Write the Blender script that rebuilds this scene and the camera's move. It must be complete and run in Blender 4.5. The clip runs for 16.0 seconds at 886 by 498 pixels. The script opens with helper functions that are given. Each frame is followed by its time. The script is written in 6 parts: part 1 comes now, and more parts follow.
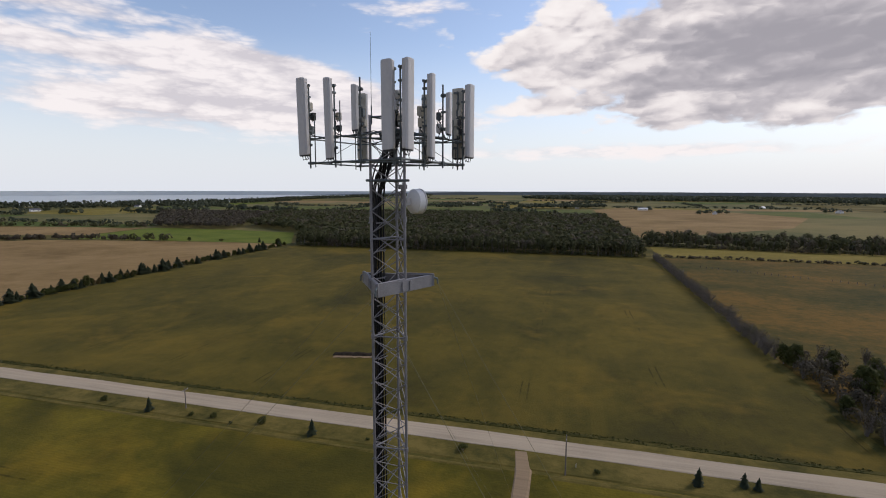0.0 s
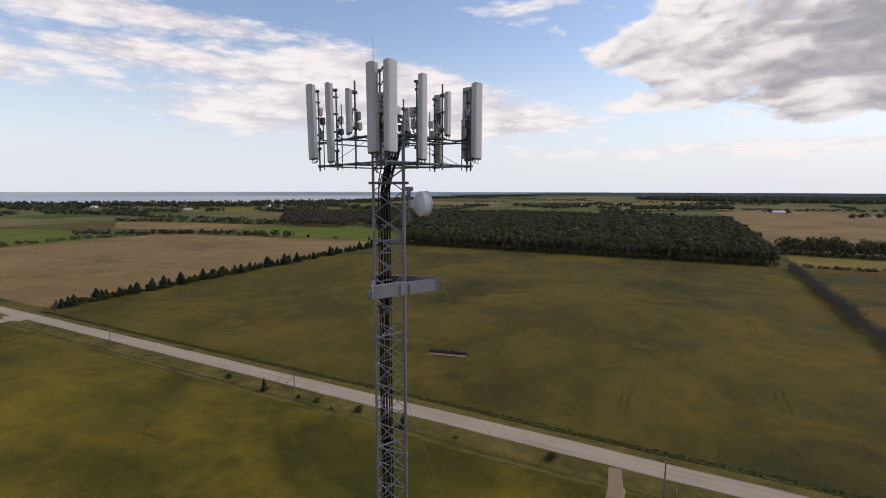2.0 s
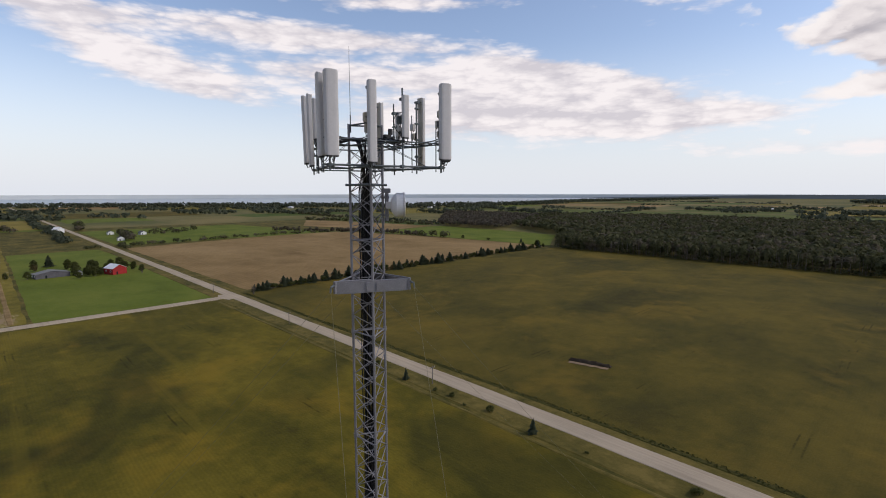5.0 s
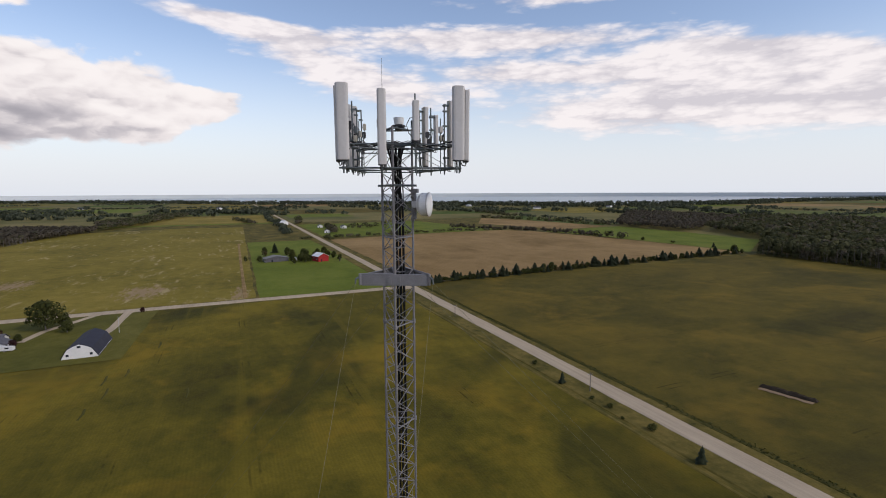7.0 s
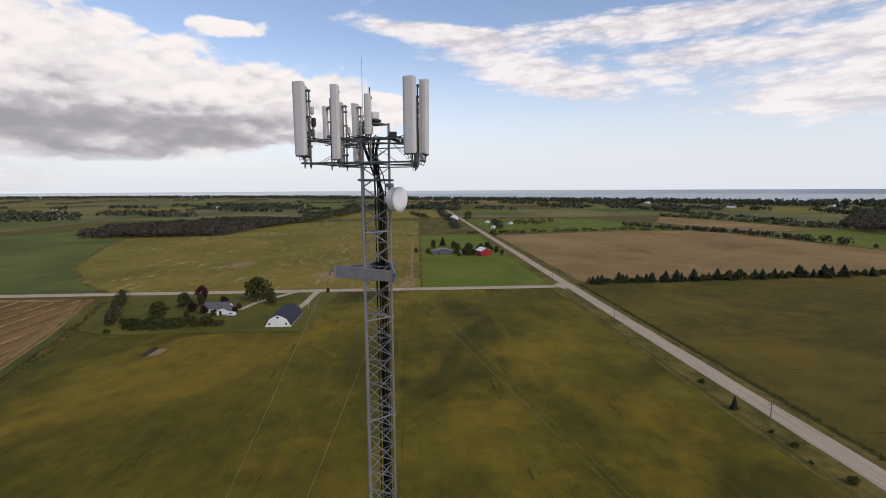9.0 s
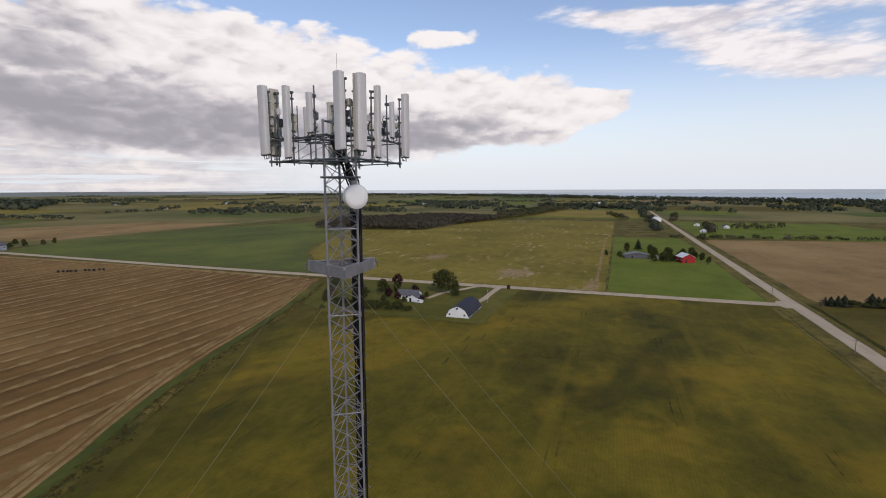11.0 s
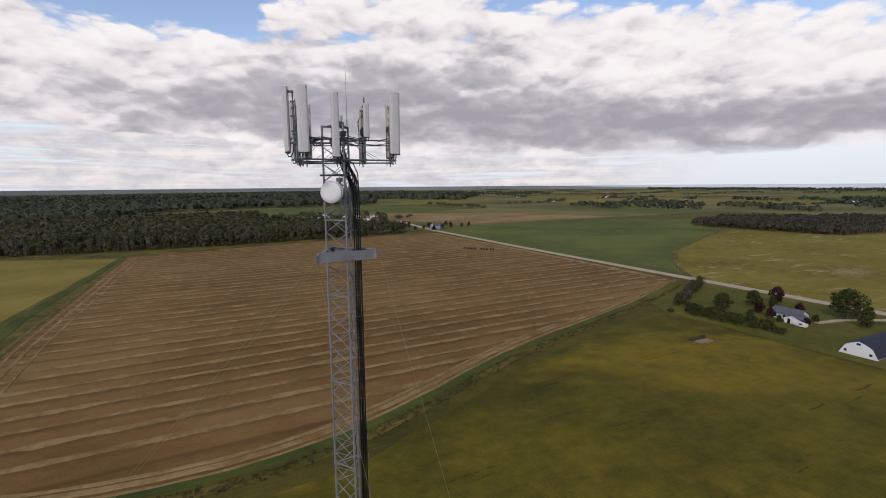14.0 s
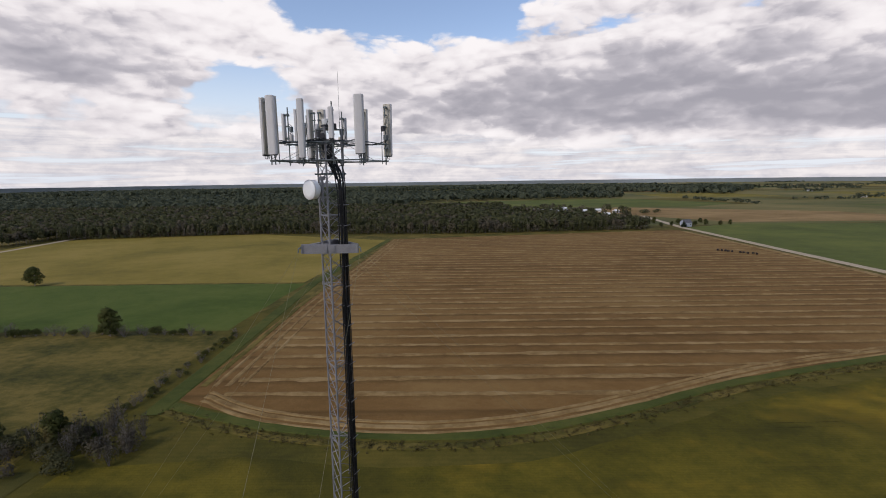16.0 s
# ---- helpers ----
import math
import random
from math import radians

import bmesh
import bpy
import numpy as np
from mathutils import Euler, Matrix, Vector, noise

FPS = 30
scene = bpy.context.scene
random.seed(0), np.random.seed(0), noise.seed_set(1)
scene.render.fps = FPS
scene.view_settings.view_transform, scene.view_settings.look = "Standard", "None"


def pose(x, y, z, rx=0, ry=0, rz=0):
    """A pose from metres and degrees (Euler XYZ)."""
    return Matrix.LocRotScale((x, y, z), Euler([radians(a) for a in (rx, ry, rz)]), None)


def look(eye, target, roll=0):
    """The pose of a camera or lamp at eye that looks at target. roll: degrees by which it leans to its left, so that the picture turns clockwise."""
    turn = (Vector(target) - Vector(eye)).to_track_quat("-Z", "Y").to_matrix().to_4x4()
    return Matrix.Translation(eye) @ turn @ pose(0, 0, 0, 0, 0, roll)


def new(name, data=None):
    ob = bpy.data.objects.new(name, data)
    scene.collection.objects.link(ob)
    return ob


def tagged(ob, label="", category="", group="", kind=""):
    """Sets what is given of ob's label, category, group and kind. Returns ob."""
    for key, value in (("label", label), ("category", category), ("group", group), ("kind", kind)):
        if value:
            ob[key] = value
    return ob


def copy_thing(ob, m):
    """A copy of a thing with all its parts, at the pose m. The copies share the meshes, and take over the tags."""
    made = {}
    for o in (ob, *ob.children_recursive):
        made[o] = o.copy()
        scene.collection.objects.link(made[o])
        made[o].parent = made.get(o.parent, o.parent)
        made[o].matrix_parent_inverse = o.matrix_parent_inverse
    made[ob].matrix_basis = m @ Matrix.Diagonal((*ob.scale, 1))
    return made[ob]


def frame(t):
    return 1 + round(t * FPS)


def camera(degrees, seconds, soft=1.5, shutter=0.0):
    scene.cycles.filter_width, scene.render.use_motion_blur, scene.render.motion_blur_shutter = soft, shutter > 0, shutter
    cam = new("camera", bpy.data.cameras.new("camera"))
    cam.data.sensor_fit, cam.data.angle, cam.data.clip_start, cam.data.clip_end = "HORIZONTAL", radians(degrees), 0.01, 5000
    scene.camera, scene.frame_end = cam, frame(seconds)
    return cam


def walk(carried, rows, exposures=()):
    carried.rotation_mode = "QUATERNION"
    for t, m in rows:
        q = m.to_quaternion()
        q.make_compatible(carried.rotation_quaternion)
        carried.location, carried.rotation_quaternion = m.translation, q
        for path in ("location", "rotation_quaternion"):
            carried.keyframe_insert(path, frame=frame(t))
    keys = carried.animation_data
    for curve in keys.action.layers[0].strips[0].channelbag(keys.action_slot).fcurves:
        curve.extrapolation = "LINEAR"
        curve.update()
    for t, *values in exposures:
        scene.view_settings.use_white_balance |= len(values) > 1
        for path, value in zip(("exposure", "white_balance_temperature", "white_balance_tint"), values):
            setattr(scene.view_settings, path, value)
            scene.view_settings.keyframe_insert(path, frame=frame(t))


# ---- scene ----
cam = camera(85.0, 16.0, soft=1.0)
PATH = [
    (0, look((-0.903, -12.222, 54.738), (0.884, -2.459, 53.514), 0.15)),
    (0.5, look((-0.285, -12.391, 54.736), (1.004, -2.549, 53.518), 0.07)),
    (1, look((0.373, -12.269, 54.751), (1.070, -2.369, 53.529), 0.07)),
    (1.5, look((1.014, -12.289, 54.777), (1.198, -2.365, 53.560), 0.05)),
    (2, look((1.675, -12.094, 54.779), (1.316, -2.174, 53.567), 0.09)),
    (2.5, look((2.355, -12.059, 54.814), (1.456, -2.173, 53.605), 0.06)),
    (3, look((3.141, -11.905, 54.724), (1.880, -2.060, 53.506), 0.03)),
    (5.5, look((7.231, -11.041, 54.788), (2.964, -2.074, 53.616), -0.13)),
    (6, look((8.223, -10.752, 55.007), (3.109, -2.241, 53.825), -0.25)),
    (6.5, look((9.097, -10.206, 54.977), (3.170, -2.235, 53.824), -0.26)),
    (7, look((9.974, -9.429, 54.782), (3.443, -1.950, 53.598), -0.26)),
    (7.5, look((10.988, -8.606, 54.724), (3.816, -1.739, 53.535), -0.20)),
    (8, look((11.502, -7.453, 54.924), (3.651, -1.381, 53.697), -0.21)),
    (8.5, look((12.214, -6.135, 54.794), (3.890, -0.730, 53.573), -0.20)),
    (9, look((12.989, -4.894, 54.707), (4.304, -0.096, 53.466), -0.31)),
    (11.5, look((14.122, 3.229, 54.643), (4.203, 2.988, 53.395), -0.17)),
    (12, look((13.825, 5.014, 54.647), (4.031, 3.429, 53.398), -0.20)),
    (12.5, look((13.308, 6.810, 54.639), (3.807, 3.957, 53.378), -0.29)),
    (13, look((12.462, 8.557, 54.669), (3.408, 4.506, 53.391), -0.31)),
    (13.5, look((11.358, 10.112, 54.695), (2.811, 5.085, 53.394), -0.39)),
    (14, look((10.629, 12.187, 54.627), (2.713, 6.222, 53.302), -0.49)),
    (14.5, look((9.055, 13.601, 54.635), (2.045, 6.596, 53.300), -0.57)),
    (15, look((7.239, 14.605, 54.627), (1.125, 6.811, 53.258), -0.53)),
    (15.5, look((5.574, 16.130, 54.644), (0.378, 7.699, 53.262), -0.66)),
    (16, look((3.531, 17.272, 54.700), (-0.576, 8.266, 53.278), -0.80)),
]
walk(cam, PATH, exposures=[(0, -0.04, 6680, 13), (9, -0.03, 6680, 13), (12.5, -0.05, 6600, 13), (16, 0.0, 6540, 13)])

# ---- world and sun ----
# the grid of roads and fields: u along the gravel road, v across it
JX, JY = -185.0, 187.0
DA = Vector((0.904, -0.4275))
NA = Vector((0.4275, 0.904))
ANG = math.atan2(DA.y, DA.x)


def W(u, v, z=0.0):
    return Vector((JX + u * DA.x + v * NA.x, JY + u * DA.y + v * NA.y, z))


class Nodes:
    """A short way to write node trees."""

    def __init__(self, tree):
        self.t = tree
        tree.nodes.clear()

    def n(self, kind, **kw):
        node = self.t.nodes.new("ShaderNode" + kind)
        for k, val in kw.items():
            setattr(node, k, val)
        return node

    def link(self, a, b):
        self.t.links.new(a, b)

    def put(self, sock, val):
        if isinstance(val, bpy.types.NodeSocket):
            self.link(val, sock)
        elif val is not None:
            sock.default_value = val

    def m(self, op, a, b=None, c=None, clamp=False):
        node = self.n("Math", operation=op, use_clamp=clamp)
        for s, val in zip(node.inputs, (a, b, c)):
            self.put(s, val)
        return node.outputs[0]

    def vm(self, op, a, b=None):
        node = self.n("VectorMath", operation=op)
        self.put(node.inputs[0], a)
        if b is not None:
            self.put(node.inputs[1], b)
        return node.outputs["Value"] if op in ("DOT_PRODUCT", "LENGTH") else node.outputs[0]

    def noise(self, vec, scale, detail=4.0, rough=0.55, dist=0.0):
        node = self.n("TexNoise")
        self.put(node.inputs["Vector"], vec)
        for k, val in (("Scale", scale), ("Detail", detail), ("Roughness", rough), ("Distortion", dist)):
            node.inputs[k].default_value = val
        return node.outputs[0]

    def ramp(self, fac, *stops):
        node = self.n("ValToRGB")
        els = node.color_ramp.elements
        while len(els) < len(stops):
            els.new(0.5)
        for el, (p, c) in zip(els, stops):
            el.position = p
            el.color = (*c, 1) if not isinstance(c, (int, float)) else (c, c, c, 1)
        self.put(node.inputs[0], fac)
        return node.outputs[0]

    def mix(self, fac, a, b, blend="MIX"):
        node = self.n("Mix", data_type="RGBA", blend_type=blend)
        self.put(node.inputs[0], fac)
        for s, val in ((node.inputs[6], a), (node.inputs[7], b)):
            if isinstance(val, tuple) and len(val) == 3:
                val = (*val, 1)
            self.put(s, val)
        return node.outputs[2]

    def step(self, x, lo, hi):
        node = self.n("MapRange", interpolation_type="SMOOTHSTEP")
        self.put(node.inputs[0], x)
        node.inputs[1].default_value, node.inputs[2].default_value = lo, hi
        return node.outputs[0]


SUN_EL, SUN_AZ = 38.0, 15.0      # the sun stands over the +x side, veiled by cloud

world = bpy.data.worlds.new("world")
scene.world = world
world.use_nodes = True
k = Nodes(world.node_tree)
sky = k.n("TexSky", sky_type="NISHITA", sun_disc=False, sun_elevation=radians(SUN_EL), sun_rotation=radians(90 - SUN_AZ), air_density=1.0, dust_density=0.6, ozone_density=1.5)
way = k.vm("NORMALIZE", k.n("TexCoord").outputs["Generated"])
sep = k.n("SeparateXYZ")
k.link(way, sep.inputs[0])
dx, dy, dz = sep.outputs
C72, S72 = math.cos(radians(72)), math.sin(radians(72))
fore = k.m("ADD", k.m("MULTIPLY", dx, -S72), k.m("MULTIPLY", dy, C72))
side = k.m("ADD", k.m("MULTIPLY", dx, C72), k.m("MULTIPLY", dy, S72))
az = k.m("MULTIPLY", k.m("ARCTAN2", side, fore), 57.2958)     # degrees to the right of the mid heading
el = k.m("MULTIPLY", k.m("ARCSINE", dz), 57.2958)
lift = k.m("ADD", k.m("MAXIMUM", dz, 0.0), 0.09)
flat = k.n("CombineXYZ")
k.link(k.m("DIVIDE", dx, lift), flat.inputs[0])
k.link(k.m("DIVIDE", dy, lift), flat.inputs[1])
plane = flat.outputs[0]

def blob(hgt, a, e, ra, re, wgt, slope=0.0, flat_foot=1.0):
    """One bank of cloud about the heading a and height e, in degrees; a flat foot falls off faster below."""
    dist = k.m("SUBTRACT", az, a + 72)
    x = k.m("DIVIDE", dist, ra)
    y = k.m("SUBTRACT", hgt, e)
    if slope:
        y = k.m("SUBTRACT", y, k.m("MULTIPLY", dist, slope))
    y = k.m("DIVIDE", y, re)
    if flat_foot != 1.0:
        y = k.m("MAXIMUM", y, k.m("MULTIPLY", y, -flat_foot))
    r2 = k.m("ADD", k.m("MULTIPLY", x, x), k.m("MULTIPLY", y, y))
    return k.m("MULTIPLY", k.m("EXPONENT", k.m("MULTIPLY", r2, -1.0)), wgt)


def total(hgt, items, flat_foot=1.0):
    acc = None
    for it in items:
        b = blob(hgt, *it, flat_foot=flat_foot)
        acc = b if acc is None else k.m("ADD", acc, b)
    return acc


def vec(a, sa, e, se):
    c = k.n("CombineXYZ")
    k.link(k.m("MULTIPLY", a, sa), c.inputs[0])
    k.link(k.m("MULTIPLY", e, se), c.inputs[1])
    return c.outputs[0]


# heaped banks: heading, height of the thickest part, half width, height of the heap, weight
HEAPS = [(-66, 8.6, 6, 2.6, 0.85), (-76, 7.4, 9, 5.6, 1.1), (-90, 7.4, 12, 6.6, 1.2), (-104, 7.6, 12, 8.6, 1.25), (-118, 8.0, 12, 9.0, 1.2)]
HEAPS += [(-99, 3.2, 9, 1.1, 0.75), (-130, 8.2, 12, 8.6, 1.2), (-143, 8.0, 10, 8.2, 1.15), (-154, 7.8, 8, 6.5, 1.05), (-164, 8.2, 8, 5.4, 0.95), (-83, 16.2, 4.0, 1.1, 0.62), (-133, 18.0, 10, 3.0, 0.6)]
HEAPS += [(-177, 14.6, 7, 3.6, 0.85), (-168, 12.0, 6, 3.6, 0.55), (-190, 12.2, 13, 9.0, 1.25), (-212, 12.0, 14, 9.0, 1.1), (-186, 5.4, 12, 2.6, 0.7), (-171, 3.4, 4, 1.2, 0.7)]
HEAPS += [(42, 12.4, 20, 11.0, 1.35), (66, 11.8, 18, 10.0, 1.3), (22, 13.4, 8, 5.0, 0.50), (21, 8.9, 6, 1.4, 0.7), (150, 14, 40, 9, 1.0), (-72, 55, 70, 24, 0.55)]
HOLES = [(-62, 15, 9, 4.0, 0.8), (-158, 18.6, 8, 1.8, 1.0), (-177, 9.2, 3.4, 2.2, 0.45), (-98, 19.8, 7, 1.4, 0.5), (-150, 4.6, 10, 0.8, 0.3)]
# thin rippled bands: the last number is the slope
STREAKS = [(-36, 16.5, 17, 1.5, 0.90, -0.02), (-62, 17.0, 10, 0.9, 0.70, -0.10), (-53, 13.2, 11, 2.2, 0.75, -0.30), (-40, 11.3, 14, 2.4, 0.34, 0.0), (-30, 13.0, 14, 1.3, 0.60, -0.05)]
STREAKS += [(-5, 9.6, 15, 3.6, 1.10, -0.10), (-22, 8.0, 13, 2.4, 0.66, 0.0), (5, 7.7, 9, 0.9, 0.80, 0.0), (-10, 13.0, 8, 1.9, 0.70, -0.15), (-26, 20.2, 14, 0.9, 0.70, 0.0), (8, 19.0, 9, 1.8, 0.50, 0.0), (34, 4.2, 26, 1.2, 0.50, 0.0)]
GLOOM = [(-96, 6.0, 17, 2.4, 0.45), (-98, 3.2, 10, 1.0, 0.5), (-136, 13.0, 15, 4.0, 0.45), (-121, 12.5, 8, 3.5, 0.30), (-84, 6.2, 12, 2.2, 0.55), (-112, 6.8, 18, 3.2, 0.80), (-140, 7.8, 20, 3.2, 0.90), (44, 13.0, 20, 8.0, 0.90), (64, 12.0, 12, 5.0, 0.4), (-192, 11.0, 13, 3.8, 0.75), (-165, 8.4, 12, 2.4, 0.45), (-186, 4.4, 10, 1.6, 0.35)]

wisp = k.noise(vec(az, 0.10, el, 0.40), 1.0, 6.0, 0.52, 0.5)
crisp = k.noise(vec(az, 0.34, el, 0.62), 1.0, 7.0, 0.6, 0.4)


def lumps(hgt, sa, se, fine):
    """The billows: rounded puffs on puffs. Small at a puff's heart, large between puffs."""
    v = k.n("TexVoronoi", feature="SMOOTH_F1")
    c = k.n("CombineXYZ")
    k.link(k.m("ADD", k.m("MULTIPLY", az, sa), k.m("MULTIPLY", crisp, 0.55)), c.inputs[0])
    k.link(k.m("ADD", k.m("MULTIPLY", hgt, se), k.m("MULTIPLY", wisp, 0.75)), c.inputs[1])
    k.link(c.outputs[0], v.inputs["Vector"])
    for key, val in (("Scale", 1.0), ("Smoothness", 0.25), ("Detail", fine), ("Roughness", 0.55), ("Lacunarity", 2.3)):
        v.inputs[key].default_value = val
    return v.outputs["Distance"]


lump = lumps(el, 0.13, 0.30, 2.0)
lump_up = lumps(k.m("ADD", el, 0.8), 0.13, 0.30, 2.0)
bil = k.noise(vec(az, 0.12, el, 0.22), 1.0, 6.0, 0.55, 0.25)
soft = k.noise(vec(az, 0.17, el, 0.30), 1.0, 5.0, 0.5, 0.2)
ragged = k.m("ADD", k.m("MULTIPLY", k.m("SUBTRACT", bil, 0.5), 1.1), k.m("MULTIPLY", k.m("SUBTRACT", 0.66, lump), 0.60))
here = k.m("ADD", k.m("SUBTRACT", total(el, HEAPS, 2.0), total(el, HOLES)), ragged)
base_n = k.m("MULTIPLY", k.m("SUBTRACT", k.noise(vec(az, 0.12, el, 0.5), 1.0, 4.0, 0.5), 0.5), 2.6)
foot = k.step(k.m("ADD", el, base_n), 2.6, 4.0)
heaps = k.m("MULTIPLY", k.step(here, 0.26, 0.50), foot)
sheet_n = k.noise(plane, 0.9, 5.0, 0.55, 0.5)
ripple = lumps(el, 0.26, 0.95, 2.0)
thin = k.m("ADD", total(el, STREAKS), k.m("ADD", k.m("MULTIPLY", k.m("SUBTRACT", wisp, 0.5), 0.85), k.m("ADD", k.m("MULTIPLY", k.m("SUBTRACT", sheet_n, 0.5), 0.5), k.m("MULTIPLY", k.m("SUBTRACT", 0.72, ripple), 0.28))))
streaks = k.m("MULTIPLY", k.step(thin, 0.20, 0.62), 0.95)
layer = k.noise(vec(az, 0.055, el, 0.95), 1.0, 7.0, 0.6, 0.3)
lowband = k.m("MULTIPLY", k.step(el, 8.5, 5.0), k.step(az, -22.0, -44.0))
low_c = k.m("MULTIPLY", k.step(layer, 0.38, 0.50), k.m("MULTIPLY", lowband, 0.85))
# tops bright, bases grey
relief = k.m("SUBTRACT", lump, lump_up)
deep = k.m("ADD", k.m("ADD", total(el, GLOOM), k.m("MULTIPLY", relief, 0.75)), k.m("ADD", k.m("MULTIPLY", k.m("SUBTRACT", soft, 0.5), 1.25), k.m("ADD", k.m("MULTIPLY", k.m("SUBTRACT", crisp, 0.5), 0.28), k.m("MULTIPLY", k.m("SUBTRACT", wisp, 0.5), 0.25))))
shade = k.step(deep, -0.22, 1.20)
cloud = k.ramp(shade, (0.0, (0.95, 0.925, 0.925)), (0.30, (0.80, 0.77, 0.785)), (0.62, (0.54, 0.525, 0.565)), (1.0, (0.37, 0.365, 0.41)))
wcloud = k.ramp(k.m("ADD", k.m("MULTIPLY", wisp, 0.5), k.m("ADD", k.m("MULTIPLY", sheet_n, 0.25), k.m("ADD", k.m("MULTIPLY", crisp, 0.25), k.m("MULTIPLY", k.m("SUBTRACT", 0.72, ripple), 0.22)))), (0.34, (0.66, 0.64, 0.69)), (0.52, (0.95, 0.915, 0.925)))
lcloud = k.ramp(k.m("ADD", k.m("MULTIPLY", layer, 0.6), k.m("MULTIPLY", crisp, 0.4)), (0.40, (0.48, 0.47, 0.53)), (0.60, (0.90, 0.85, 0.83)))
haze = k.m("MULTIPLY", k.step(el, 17.0, -1.0), 0.96)
skyc = k.mix(haze, k.mix(1.0, sky.outputs[0], (0.175, 0.164, 0.164), "MULTIPLY"), (0.745, 0.81, 0.895))
air = k.mix(low_c, skyc, lcloud)
air = k.mix(streaks, air, wcloud)
air = k.mix(heaps, air, cloud)
low = k.mix(k.step(el, -0.5, -0.2), (0.12, 0.13, 0.10), air)
bg = k.n("Background")
k.link(low, bg.inputs[0])
bg.inputs[1].default_value = 1.0
k.link(bg.outputs[0], k.n("OutputWorld").inputs[0])

sun = new("sun", bpy.data.lights.new("sun", "SUN"))
sun.data.energy, sun.data.angle, sun.data.color = 1.5, radians(10), (1.0, 0.95, 0.87)
sx, sy = math.cos(radians(SUN_AZ)), math.sin(radians(SUN_AZ))
sun.matrix_world = look((60 * sx, 60 * sy, 120), (60 * sx - math.cos(radians(SUN_EL)) * sx * 50, 60 * sy - math.cos(radians(SUN_EL)) * sy * 50, 120 - 50 * math.sin(radians(SUN_EL))))

# ---- materials ----
def material(name, rough=0.8, metal=0.0, spec=0.3):
    mat = bpy.data.materials.new(name)
    mat.use_nodes = True
    g = Nodes(mat.node_tree)
    bsdf, out = g.n("BsdfPrincipled"), g.n("OutputMaterial")
    g.link(bsdf.outputs[0], out.inputs[0])
    bsdf.inputs["Roughness"].default_value = rough
    bsdf.inputs["Metallic"].default_value = metal
    bsdf.inputs["Specular IOR Level"].default_value = spec
    return mat, g, bsdf


def bump(g, bsdf, height, strength=0.4, distance=0.02):
    b = g.n("Bump")
    b.inputs["Strength"].default_value, b.inputs["Distance"].default_value = strength, distance
    g.link(height, b.inputs["Height"])
    g.link(b.outputs[0], bsdf.inputs["Normal"])


def where(g):
    return g.n("NewGeometry").outputs["Position"]


def grid(g):
    """The place in the grid of fields."""
    node = g.n("VectorRotate", rotation_type="Z_AXIS")
    g.link(where(g), node.inputs["Vector"])
    node.inputs["Center"].default_value = (JX, JY, 0)
    node.inputs["Angle"].default_value = -ANG
    return node.outputs[0]


def plain(name, colour, rough=0.6, metal=0.0, grain=30.0, amount=0.12, stain=3.0):
    mat, g, b = material(name, rough, metal)
    p = g.n("TexCoord").outputs["Object"]
    fine, wide = g.noise(p, grain, 4), g.noise(p, stain, 3)
    f = g.m("ADD", g.m("MULTIPLY", fine, 0.5), g.m("MULTIPLY", wide, 0.5))
    lo, hi = tuple(c * (1 - amount * 2) for c in colour), tuple(min(1, c * (1 + amount)) for c in colour)
    g.link(g.ramp(f, (0.3, lo), (0.7, hi)), b.inputs["Base Color"])
    g.link(g.m("ADD", rough - 0.08, g.m("MULTIPLY", fine, 0.16)), b.inputs["Roughness"])
    return mat


